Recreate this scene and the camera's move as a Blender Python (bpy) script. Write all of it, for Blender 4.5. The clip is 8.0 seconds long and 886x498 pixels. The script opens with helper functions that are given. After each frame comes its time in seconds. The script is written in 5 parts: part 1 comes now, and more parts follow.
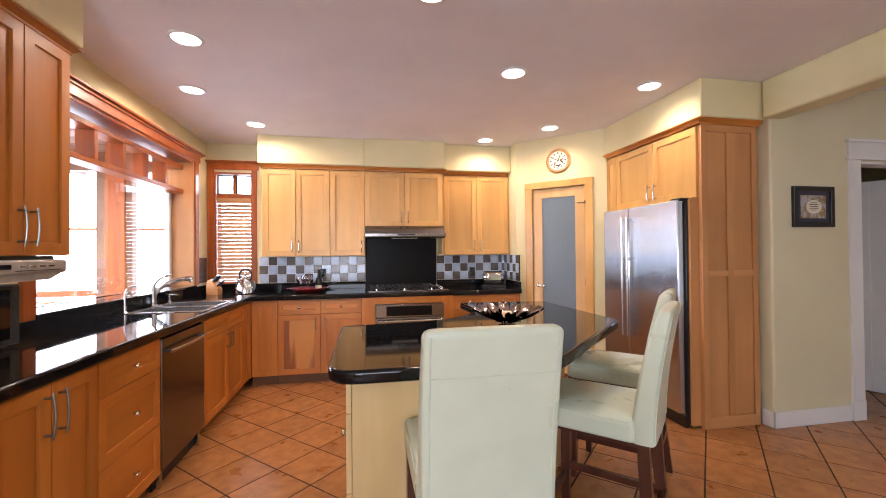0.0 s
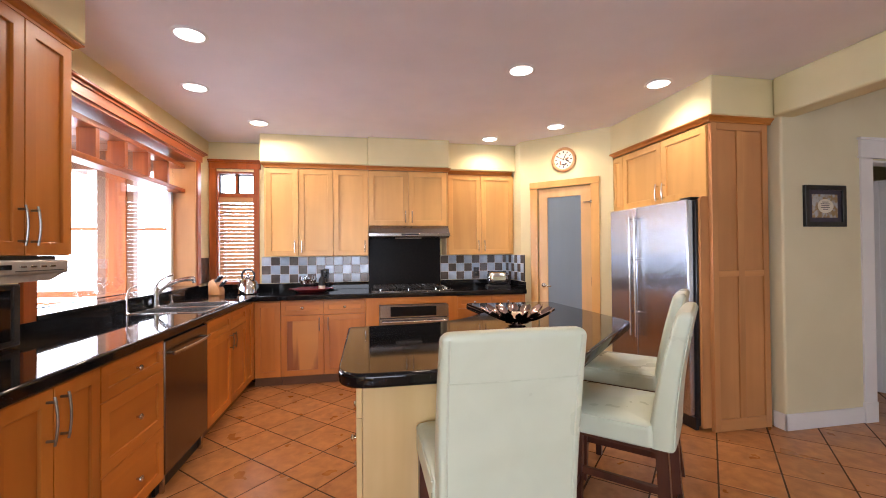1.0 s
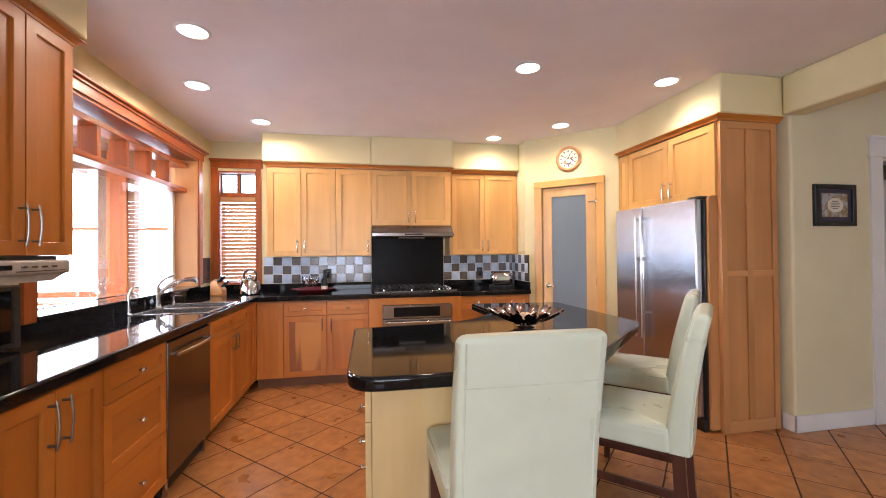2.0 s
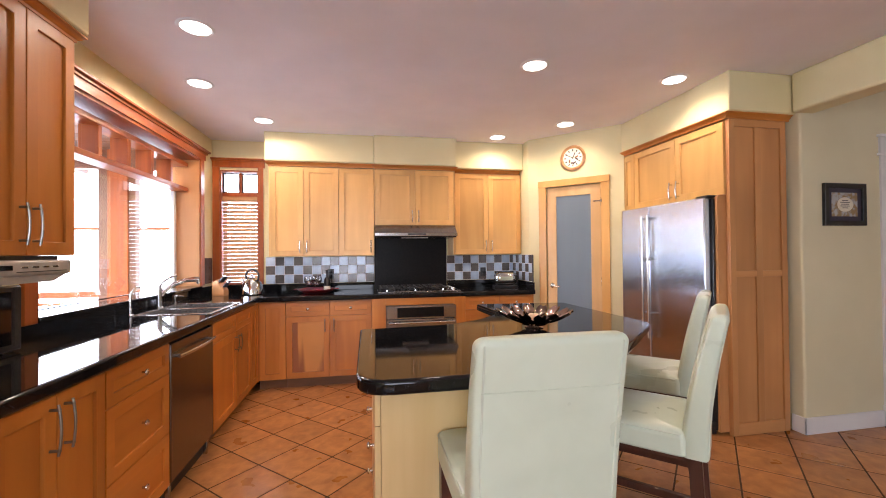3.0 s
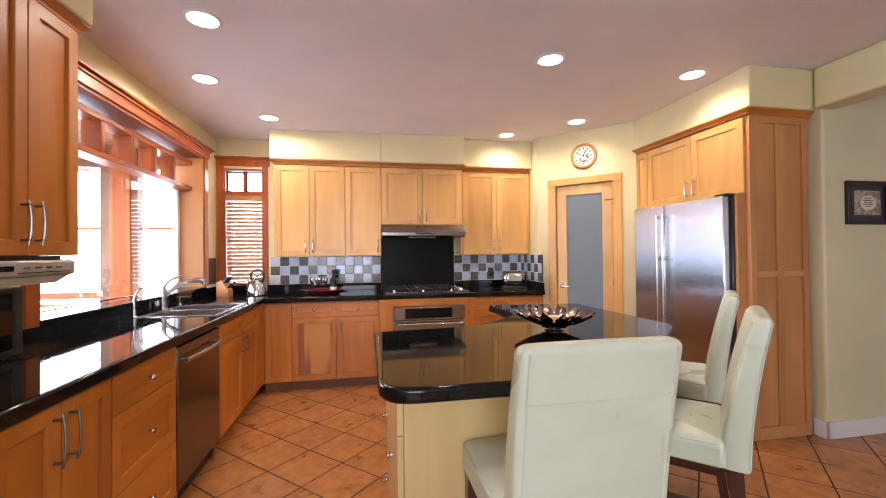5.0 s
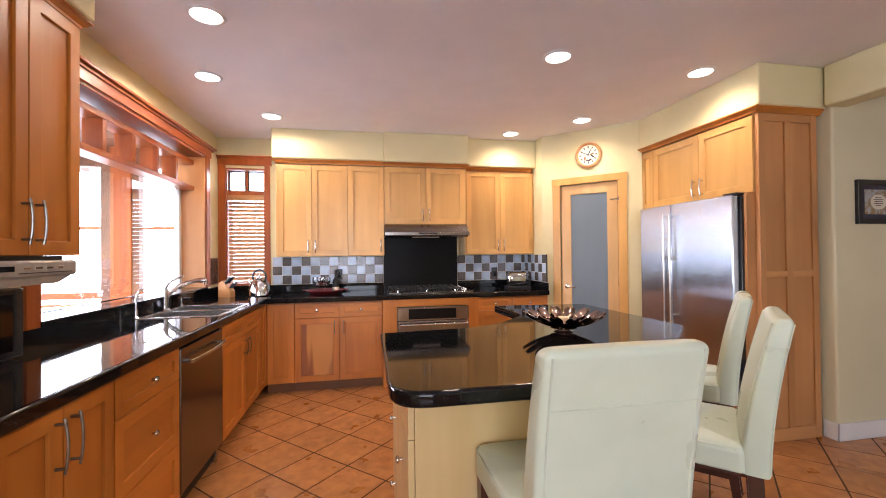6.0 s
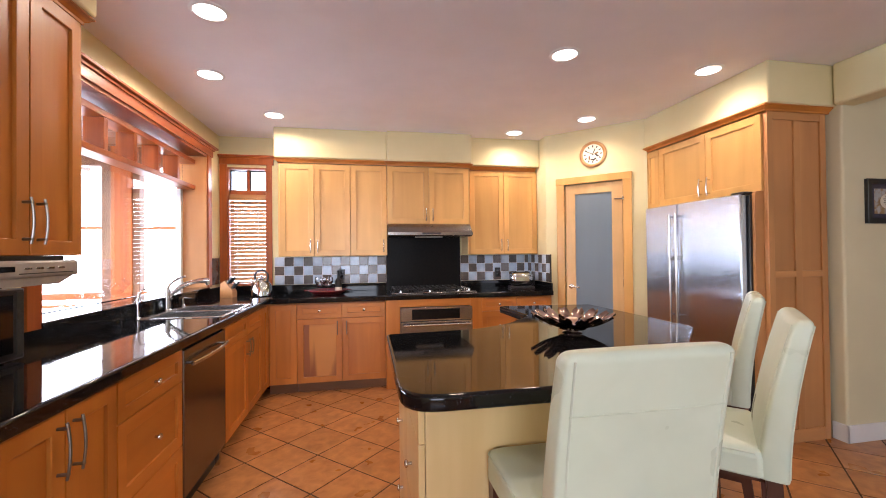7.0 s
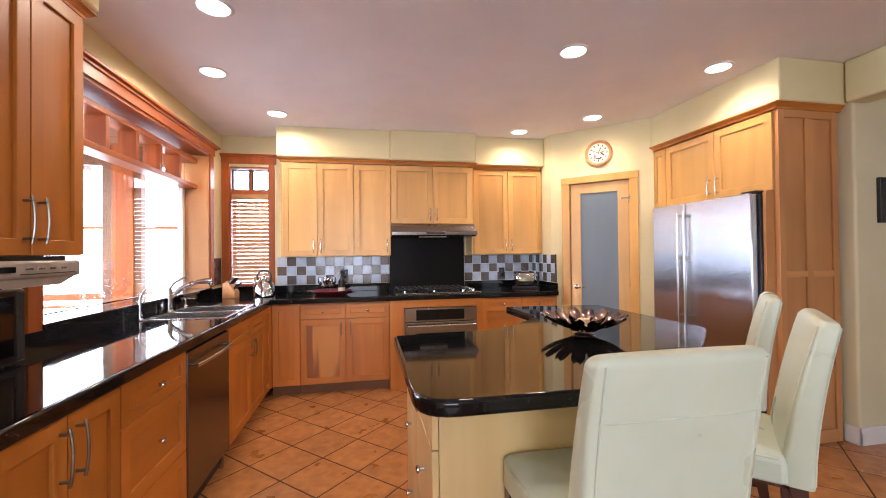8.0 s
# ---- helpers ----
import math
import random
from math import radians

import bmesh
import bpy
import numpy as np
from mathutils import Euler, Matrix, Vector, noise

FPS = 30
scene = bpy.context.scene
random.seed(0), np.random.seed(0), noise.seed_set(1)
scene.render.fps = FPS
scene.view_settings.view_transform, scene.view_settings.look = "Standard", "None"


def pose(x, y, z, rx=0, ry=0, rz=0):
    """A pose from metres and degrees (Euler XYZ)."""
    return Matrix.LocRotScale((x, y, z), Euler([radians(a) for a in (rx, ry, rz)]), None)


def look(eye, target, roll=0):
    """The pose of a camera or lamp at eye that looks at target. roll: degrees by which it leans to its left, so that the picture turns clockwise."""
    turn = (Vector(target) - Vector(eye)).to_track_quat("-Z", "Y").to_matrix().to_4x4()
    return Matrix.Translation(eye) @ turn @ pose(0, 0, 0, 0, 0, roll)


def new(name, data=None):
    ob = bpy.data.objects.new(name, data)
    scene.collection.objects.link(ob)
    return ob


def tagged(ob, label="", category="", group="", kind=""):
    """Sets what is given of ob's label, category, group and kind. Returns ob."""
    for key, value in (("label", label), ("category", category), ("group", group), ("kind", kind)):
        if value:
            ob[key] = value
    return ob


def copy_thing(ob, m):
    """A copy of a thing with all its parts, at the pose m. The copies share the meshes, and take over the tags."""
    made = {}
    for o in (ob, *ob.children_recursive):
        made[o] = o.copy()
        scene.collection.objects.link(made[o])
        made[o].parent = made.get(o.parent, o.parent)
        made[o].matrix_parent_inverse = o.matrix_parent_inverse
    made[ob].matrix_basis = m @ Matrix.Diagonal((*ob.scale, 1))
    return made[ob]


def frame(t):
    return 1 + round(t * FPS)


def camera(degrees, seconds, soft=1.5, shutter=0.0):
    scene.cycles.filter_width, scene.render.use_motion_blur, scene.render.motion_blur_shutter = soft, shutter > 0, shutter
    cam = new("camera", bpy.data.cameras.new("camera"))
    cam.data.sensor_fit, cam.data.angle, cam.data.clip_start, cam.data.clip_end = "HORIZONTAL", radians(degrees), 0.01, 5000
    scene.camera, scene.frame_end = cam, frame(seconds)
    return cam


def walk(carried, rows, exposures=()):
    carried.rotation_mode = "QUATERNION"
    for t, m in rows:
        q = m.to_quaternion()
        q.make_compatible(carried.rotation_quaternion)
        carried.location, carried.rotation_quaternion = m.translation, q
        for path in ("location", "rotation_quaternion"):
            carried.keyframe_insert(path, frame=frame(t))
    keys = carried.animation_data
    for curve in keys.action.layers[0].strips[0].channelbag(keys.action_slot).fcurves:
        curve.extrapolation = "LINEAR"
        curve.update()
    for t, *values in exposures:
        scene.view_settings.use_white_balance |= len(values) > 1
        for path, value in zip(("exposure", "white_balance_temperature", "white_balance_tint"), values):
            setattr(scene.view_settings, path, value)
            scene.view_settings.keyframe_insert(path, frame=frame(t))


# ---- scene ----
cam = camera(94.87, 8.0, soft=1.0)
PATH = [
    (0, (0.0950, 0.1470, 1.3700), (0.4645, 2.1125, 1.3901), -0.52),
    (0.5, (0.0745, 0.1733, 1.3699), (0.4443, 2.1388, 1.3900), -0.52),
    (1, (0.0532, 0.2007, 1.3697), (0.4233, 2.1660, 1.3899), -0.53),
    (1.5, (0.0354, 0.2236, 1.3696), (0.4058, 2.1889, 1.3898), -0.54),
    (3, (-0.0151, 0.2885, 1.3692), (0.3560, 2.2537, 1.3894), -0.56),
    (3.5, (-0.0325, 0.3110, 1.3691), (0.3388, 2.2761, 1.3893), -0.57),
    (4, (-0.0517, 0.3356, 1.3690), (0.3199, 2.3007, 1.3892), -0.58),
    (4.5, (-0.0713, 0.3609, 1.3688), (0.3005, 2.3259, 1.3891), -0.59),
    (6, (-0.1238, 0.4284, 1.3685), (0.2488, 2.3933, 1.3887), -0.61),
    (6.5, (-0.1377, 0.4461, 1.3684), (0.2352, 2.4110, 1.3886), -0.62),
    (7, (-0.1541, 0.4673, 1.3683), (0.2189, 2.4321, 1.3885), -0.62),
    (7.5, (-0.1725, 0.4909, 1.3681), (0.2009, 2.4556, 1.3884), -0.63),
    (8, (-0.1920, 0.5160, 1.3680), (0.1816, 2.4807, 1.3883), -0.64),
]
walk(cam, [(t, look(eye, target, roll)) for t, eye, target, roll in PATH], exposures=((0.0, 0.30, 6240, 22), (8.0, 0.30, 6240, 22)))

# ---- world, sun and large lights ----
world = bpy.data.worlds.new("overcast_sky")
scene.world = world
world.use_nodes = True
wn = world.node_tree.nodes
sky = wn.new("ShaderNodeTexSky")
sky.sky_type, sky.sun_disc = "NISHITA", False
sky.sun_elevation, sky.sun_rotation = radians(50), radians(250)
sky.air_density, sky.dust_density = 1.0, 3.0
wn["Background"].inputs["Strength"].default_value = 0.3
world.node_tree.links.new(sky.outputs["Color"], wn["Background"].inputs["Color"])

sun = new("sun", bpy.data.lights.new("sun", "SUN"))
sun.data.energy, sun.data.angle, sun.data.color = 2.5, radians(15), (1.0, 0.95, 0.88)
sun.matrix_world = look((-6, -2, 9), (0, 1, 0))


def area_lamp(name, eye, target, sx, sy, watts, colour):
    ob = new(name, bpy.data.lights.new(name, "AREA"))
    ob.data.shape, ob.data.size, ob.data.size_y = "RECTANGLE", sx, sy
    ob.data.energy, ob.data.color = watts, colour
    ob.matrix_world = look(eye, target)
    return ob


area_lamp("rear_window_light", (-0.7, -3.28, 1.5), (-0.7, 0, 1.5), 1.75, 1.75, 79, (0.82, 0.93, 1.0))
# unseen hall window, added with its lamp to lift the hall with cool light
area_lamp("hall_window_light", (4.6, -3.28, 1.35), (4.6, 0, 1.35), 1.75, 2.05, 4.5, (0.80, 0.91, 1.0))

LAMPS = [(-0.97, 2.84), (-1.255, 3.67), (-0.99, 4.51), (1.16, 2.965), (2.315, 3.01), (2.01, 4.155), (1.465, 4.71), (0.425, 2.15)]
CEIL = 2.685
for lx, ly in LAMPS:
    sp = new("downlight_beam", bpy.data.lights.new("downlight_beam", "SPOT"))
    sp.data.energy, sp.data.color = 34, (1.0, 0.80, 0.56)
    wide = lx < -0.9 and ly > 3     # the two by the window corner get wider beams, added to brighten its walls
    sp.data.spot_size, sp.data.spot_blend, sp.data.shadow_soft_size = radians(174 if wide else 154), 0.3 if wide else 0.7, 0.07
    sp.location = (lx, ly, CEIL - 0.012)


# ---- materials ----
def material(name):
    m = bpy.data.materials.new(name)
    m.use_nodes = True
    return m, m.node_tree, m.node_tree.nodes["Principled BSDF"]


def mat(name, dark, light, stretch=(6, 6, 6), rough=0.5, metal=0.0, bump=0.0, fine=120, coat=0.0, vary=0.0, rough_vary=0.08,
        detail=5, large=1.3, distort=0.4, lo=0.3, hi=0.7, blotch=0.25):
    """A surface with grain at one scale, blotches at a larger one and a fine relief; vary: from object to object."""
    m, tree, bsdf = material(name)
    N, L = tree.nodes.new, tree.links.new
    tc, info = N("ShaderNodeTexCoord"), N("ShaderNodeObjectInfo")
    shift = N("ShaderNodeVectorMath")
    shift.operation = "MULTIPLY_ADD"
    comb = N("ShaderNodeCombineXYZ")
    for i in range(3):
        L(info.outputs["Random"], comb.inputs[i])
    L(comb.outputs[0], shift.inputs[0])
    shift.inputs[1].default_value = (7.3, 11.9, 5.1) if vary else (0, 0, 0)
    L(tc.outputs["Object"], shift.inputs[2])
    mp = N("ShaderNodeMapping")
    mp.inputs["Scale"].default_value = stretch
    L(shift.outputs[0], mp.inputs["Vector"])
    n1 = N("ShaderNodeTexNoise")
    n1.inputs["Scale"].default_value, n1.inputs["Detail"].default_value, n1.inputs["Distortion"].default_value = 1.0, detail, distort
    L(mp.outputs[0], n1.inputs["Vector"])
    ramp = N("ShaderNodeValToRGB")
    ramp.color_ramp.elements[0].position, ramp.color_ramp.elements[0].color = lo, (*dark, 1)
    ramp.color_ramp.elements[1].position, ramp.color_ramp.elements[1].color = hi, (*light, 1)
    L(n1.outputs["Fac"], ramp.inputs["Fac"])
    n2 = N("ShaderNodeTexNoise")
    n2.inputs["Scale"].default_value, n2.inputs["Detail"].default_value = large, 3
    L(shift.outputs[0], n2.inputs["Vector"])
    val = N("ShaderNodeMapRange")
    val.inputs["From Min"].default_value, val.inputs["From Max"].default_value = 0.3, 0.7
    val.inputs["To Min"].default_value, val.inputs["To Max"].default_value = 1 - blotch / 2, 1 + blotch / 2
    L(n2.outputs["Fac"], val.inputs["Value"])
    rnd = N("ShaderNodeMapRange")
    rnd.inputs["To Min"].default_value, rnd.inputs["To Max"].default_value = 1 - vary / 2, 1 + vary / 2
    L(info.outputs["Random"], rnd.inputs["Value"])
    both = N("ShaderNodeMath")
    both.operation = "MULTIPLY"
    L(val.outputs[0], both.inputs[0])
    L(rnd.outputs[0], both.inputs[1])
    hsv = N("ShaderNodeHueSaturation")
    L(ramp.outputs["Color"], hsv.inputs["Color"])
    L(both.outputs[0], hsv.inputs["Value"])
    L(hsv.outputs["Color"], bsdf.inputs["Base Color"])
    rr = N("ShaderNodeMapRange")
    rr.inputs["To Min"].default_value, rr.inputs["To Max"].default_value = max(0.02, rough - rough_vary), rough + rough_vary
    L(n2.outputs["Fac"], rr.inputs["Value"])
    L(rr.outputs[0], bsdf.inputs["Roughness"])
    bsdf.inputs["Metallic"].default_value = metal
    bsdf.inputs["Coat Weight"].default_value = coat
    bsdf.inputs["Coat Roughness"].default_value = 0.3
    if bump:
        n3 = N("ShaderNodeTexNoise")
        n3.inputs["Scale"].default_value, n3.inputs["Detail"].default_value = fine, 4
        L(shift.outputs[0], n3.inputs["Vector"])
        b = N("ShaderNodeBump")
        b.inputs["Strength"].default_value, b.inputs["Distance"].default_value = bump, 0.004
        L(n3.outputs["Fac"], b.inputs["Height"])
        L(b.outputs[0], bsdf.inputs["Normal"])
    return m


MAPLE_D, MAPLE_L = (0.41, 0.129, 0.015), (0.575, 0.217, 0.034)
# honey maple paled: the brighter, yellower light on high doors is in the colour
LIT_D, LIT_L = (0.62, 0.335, 0.098), (0.77, 0.452, 0.152)
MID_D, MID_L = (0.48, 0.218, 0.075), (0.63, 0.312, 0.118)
M = {
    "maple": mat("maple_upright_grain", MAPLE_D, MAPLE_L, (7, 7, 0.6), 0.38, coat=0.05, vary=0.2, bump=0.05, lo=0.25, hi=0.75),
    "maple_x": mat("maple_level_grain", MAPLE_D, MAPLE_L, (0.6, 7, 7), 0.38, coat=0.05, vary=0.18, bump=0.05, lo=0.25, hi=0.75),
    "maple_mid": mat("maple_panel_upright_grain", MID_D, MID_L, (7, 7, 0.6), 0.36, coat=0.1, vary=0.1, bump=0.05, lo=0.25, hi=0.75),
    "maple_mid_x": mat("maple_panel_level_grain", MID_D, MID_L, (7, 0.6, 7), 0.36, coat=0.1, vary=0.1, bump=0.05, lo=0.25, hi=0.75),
    "door_wood": mat("pale_door_maple", (0.64, 0.39, 0.165), (0.78, 0.52, 0.25), (7, 7, 0.6), 0.36, coat=0.1, bump=0.05),
    "maple_pale": mat("maple_pale_veneer", (0.68, 0.465, 0.195), (0.83, 0.615, 0.31), (5, 5, 0.5), 0.38, coat=0.15, vary=0.1, bump=0.05),
    "maple_lit": mat("lit_maple_upright_grain", LIT_D, LIT_L, (7, 7, 0.6), 0.34, coat=0.15, vary=0.18, bump=0.05, lo=0.25, hi=0.75),
    "fir": mat("reddish_fir", (0.27, 0.056, 0.006), (0.44, 0.108, 0.015), (14, 14, 0.9), 0.36, vary=0.15, bump=0.06),
    "fir_y": mat("reddish_fir_long", (0.27, 0.056, 0.006), (0.44, 0.108, 0.015), (14, 0.9, 14), 0.36, vary=0.15, bump=0.06),
    "slat": mat("blind_wood", (0.42, 0.2, 0.07), (0.6, 0.33, 0.14), (2, 20, 20), 0.35, vary=0.15),
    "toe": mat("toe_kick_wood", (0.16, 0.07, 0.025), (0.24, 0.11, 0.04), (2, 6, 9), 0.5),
    "dark_wood": mat("dark_stained_wood", (0.05, 0.016, 0.010), (0.11, 0.036, 0.022), (14, 14, 1.2), 0.32, coat=0.3, vary=0.2),
    "cream": mat("cream_wall_paint", (0.74, 0.66, 0.38), (0.81, 0.73, 0.45), (2, 2, 2), 0.75, bump=0.12, fine=220, blotch=0.05),
    # the cream paint again, greyed to stand in for the hall's cooler light
    "cream_cool": mat("cool_lit_cream_paint", (0.69, 0.635, 0.43), (0.74, 0.685, 0.48), (2, 2, 2), 0.75, bump=0.12, fine=220, blotch=0.05),
    "ceiling": mat("ceiling_paint", (0.84, 0.81, 0.84), (0.88, 0.85, 0.88), (3, 3, 3), 0.85, bump=0.2, fine=160, blotch=0.06),
    "white": mat("white_gloss_paint", (0.76, 0.76, 0.77), (0.82, 0.82, 0.82), (3, 3, 3), 0.35, blotch=0.05),
    "terracotta": mat("terracotta_tile", (0.32, 0.120, 0.036), (0.56, 0.258, 0.090), (13, 13, 13), 0.30, vary=0.16, bump=0.2, fine=45, blotch=0.20, large=5, lo=0.25, hi=0.75),
    "grout": mat("dark_grout", (0.05, 0.022, 0.011), (0.09, 0.044, 0.024), (30, 30, 30), 0.9, bump=0.3),
    "steel": mat("brushed_steel", (0.46, 0.45, 0.44), (0.60, 0.59, 0.58), (1.5, 1.5, 160), 0.26, metal=1.0, blotch=0.08, distort=0, rough_vary=0.04),
    "steel_x": mat("brushed_steel_level", (0.28, 0.26, 0.25), (0.36, 0.34, 0.33), (160, 1.5, 1.5), 0.24, metal=1.0, blotch=0.08, distort=0, rough_vary=0.04),
    # level brushed steel darkened: the dishwasher's dark reflections are put into its colour
    "steel_dark_sheen": mat("steel_toned_by_reflections", (0.15, 0.135, 0.125), (0.21, 0.19, 0.175), (160, 1.5, 1.5), 0.26, metal=1.0, blotch=0.08, distort=0, rough_vary=0.04),
    "nickel": mat("satin_nickel", (0.55, 0.53, 0.50), (0.66, 0.64, 0.6), (20, 20, 20), 0.22, metal=1.0, blotch=0.05),
    # satin nickel toned down where handles hang in weaker light
    "nickel_dim": mat("dim_lit_nickel", (0.20, 0.185, 0.165), (0.28, 0.26, 0.235), (20, 20, 20), 0.32, metal=1.0, blotch=0.05),
    "chrome": mat("polished_chrome", (0.60, 0.60, 0.61), (0.68, 0.68, 0.69), (9, 9, 9), 0.07, metal=1.0, blotch=0.04, rough_vary=0.03),
    "silver": mat("silver_plastic", (0.36, 0.34, 0.31), (0.42, 0.40, 0.37), (30, 30, 30), 0.38, metal=0.2, blotch=0.06),
    "black": mat("black_plastic", (0.008, 0.008, 0.009), (0.018, 0.018, 0.02), (20, 20, 20), 0.35, blotch=0.1),
    "black_glass": mat("black_glass", (0.006, 0.005, 0.005), (0.010, 0.008, 0.008), (3, 3, 3), 0.08, blotch=0.1, rough_vary=0.03),
    "splash": mat("honed_black_stone", (0.006, 0.005, 0.005), (0.011, 0.009, 0.008), (40, 40, 40), 0.35, blotch=0.2),
    "iron": mat("cast_iron", (0.012, 0.012, 0.012), (0.03, 0.03, 0.03), (40, 40, 40), 0.5, bump=0.2),
    "leather": mat("cream_leather", (0.61, 0.695, 0.565), (0.66, 0.745, 0.615), (8, 8, 8), 0.29, bump=0.03, fine=34, blotch=0.03, large=4, vary=0.05),
    "piping": mat("cream_piping", (0.63, 0.70, 0.575), (0.69, 0.76, 0.635), (30, 30, 30), 0.45),
    "bronze": mat("dark_bronze", (0.20, 0.14, 0.12), (0.40, 0.295, 0.26), (14, 14, 14), 0.18, metal=1.0, vary=0.4),
    "candle": mat("candle_wax", (0.72, 0.52, 0.34), (0.82, 0.64, 0.46), (9, 9, 9), 0.5),
    "red_enamel": mat("red_lacquer", (0.16, 0.008, 0.012), (0.26, 0.015, 0.02), (6, 6, 6), 0.15, coat=0.5),
    "tile_light": mat("pale_blue_glazed_tile", (0.41, 0.51, 0.635), (0.56, 0.655, 0.765), (14, 14, 14), 0.12, vary=0.2, bump=0.05, fine=30),
    "tile_dark": mat("taupe_metal_tile", (0.085, 0.068, 0.058), (0.13, 0.106, 0.092), (14, 14, 14), 0.16, metal=0.1, vary=0.3, bump=0.05, fine=30),
    "picture": mat("picture_print", (0.30, 0.2, 0.09), (0.42, 0.44, 0.46), (24, 24, 24), 0.5, lo=0.42, hi=0.58, detail=2),
    "mount": mat("dark_mount", (0.035, 0.03, 0.05), (0.05, 0.045, 0.07), (30, 30, 30), 0.6),
    "paper": mat("cream_paper", (0.7, 0.66, 0.55), (0.78, 0.74, 0.63), (30, 30, 30), 0.7),
    "ink": mat("dark_ink", (0.02, 0.018, 0.02), (0.04, 0.035, 0.04), (30, 30, 30), 0.6),
    "porch": mat("porch_wood", (0.12, 0.05, 0.026), (0.2, 0.09, 0.048), (9, 1, 9), 0.5, vary=0.2),
    "outside": mat("pale_paving", (0.64, 0.64, 0.64), (0.74, 0.74, 0.74), (3, 3, 3), 0.7),
}


def granite():
    m, tree, bsdf = material("black_granite")
    N, L = tree.nodes.new, tree.links.new
    tc, vor, noi = N("ShaderNodeTexCoord"), N("ShaderNodeTexVoronoi"), N("ShaderNodeTexNoise")
    L(tc.outputs["Object"], vor.inputs["Vector"])
    L(tc.outputs["Object"], noi.inputs["Vector"])
    vor.inputs["Scale"].default_value, noi.inputs["Scale"].default_value, noi.inputs["Detail"].default_value = 130, 38, 6
    ramp = N("ShaderNodeValToRGB")
    e = ramp.color_ramp.elements
    e[0].position, e[0].color = 0.08, (0.20, 0.22, 0.26, 1)
    e[1].position, e[1].color = 0.22, (0.006, 0.006, 0.007, 1)
    L(vor.outputs["Distance"], ramp.inputs["Fac"])
    mix = N("ShaderNodeMix")
    mix.data_type = "RGBA"
    r2 = N("ShaderNodeValToRGB")
    r2.color_ramp.elements[0].position, r2.color_ramp.elements[1].position = 0.5, 0.62
    L(noi.outputs["Fac"], r2.inputs["Fac"])
    L(r2.outputs["Color"], mix.inputs[0])
    mix.inputs[6].default_value = (0.007, 0.007, 0.008, 1)
    L(ramp.outputs["Color"], mix.inputs[7])
    L(mix.outputs[2], bsdf.inputs["Base Color"])
    bsdf.inputs["Roughness"].default_value = 0.05
    bsdf.inputs["Specular IOR Level"].default_value = 0.32
    return m


def glass(name, colour=(1, 1, 1), rough=0.0):
    m, tree, bsdf = material(name)
    bsdf.inputs["Base Color"].default_value = (*colour, 1)
    bsdf.inputs["Transmission Weight"].default_value = 1.0
    bsdf.inputs["Roughness"].default_value = rough
    bsdf.inputs["IOR"].default_value = 1.45
    return m


def glow(name, colour, strength):
    m, tree, bsdf = material(name)
    bsdf.inputs["Base Color"].default_value = (*colour, 1)
    bsdf.inputs["Emission Color"].default_value = (*colour, 1)
    bsdf.inputs["Emission Strength"].default_value = strength
    return m


def frosted():
    m, tree, bsdf = material("frosted_glass")
    n = tree.nodes.new("ShaderNodeTexNoise")
    n.inputs["Scale"].default_value = 2.0
    r = tree.nodes.new("ShaderNodeValToRGB")
    r.color_ramp.elements[0].color, r.color_ramp.elements[1].color = (0.20, 0.27, 0.34, 1), (0.28, 0.36, 0.43, 1)
    tree.links.new(n.outputs["Fac"], r.inputs["Fac"])
    tree.links.new(r.outputs["Color"], bsdf.inputs["Base Color"])
    bsdf.inputs["Roughness"].default_value = 0.42
    bsdf.inputs["Transmission Weight"].default_value = 0.25
    return m


def fridge_steel():
    """Upright brushing: the sheen spreads sideways."""
    m = mat("upright_brushed_steel", (0.54, 0.58, 0.65), (0.57, 0.61, 0.68), (90, 90, 0.8), 0.255, metal=1.0, blotch=0.05, distort=0, rough_vary=0.03)
    bsdf = m.node_tree.nodes["Principled BSDF"]
    tan = m.node_tree.nodes.new("ShaderNodeTangent")
    tan.direction_type, tan.axis = "RADIAL", "Z"
    m.node_tree.links.new(tan.outputs[0], bsdf.inputs["Tangent"])
    bsdf.inputs["Anisotropic"].default_value = 1.0
    return m


M["steel_up"] = fridge_steel()
M["splash"].node_tree.nodes["Principled BSDF"].inputs["Specular IOR Level"].default_value = 0.12
M["granite"], M["glass"], M["frosted"] = granite(), glass("clear_glass"), frosted()
M["lamp_glow"] = glow("warm_lamp", (1.0, 0.93, 0.82), 9.0)
M["sky_glow"] = glow("white_sky", (0.88, 0.95, 1.0), 8.0)


# ---- mesh helpers ----
def box(bm, a, b, bevel=0.0, seg=2):
    (x0, y0, z0), (x1, y1, z1) = [min(p, q) for p, q in zip(a, b)], [max(p, q) for p, q in zip(a, b)]
    v = [bm.verts.new(c) for c in ((x0, y0, z0), (x1, y0, z0), (x1, y1, z0), (x0, y1, z0), (x0, y0, z1), (x1, y0, z1), (x1, y1, z1), (x0, y1, z1))]
    fs = [bm.faces.new([v[i] for i in q]) for q in ((3, 2, 1, 0), (4, 5, 6, 7), (0, 1, 5, 4), (1, 2, 6, 5), (2, 3, 7, 6), (3, 0, 4, 7))]
    if bevel:
        edges = list({e for f in fs for e in f.edges})
        bmesh.ops.bevel(bm, geom=edges, offset=bevel, segments=seg, profile=0.5, affect="EDGES")
    return bm


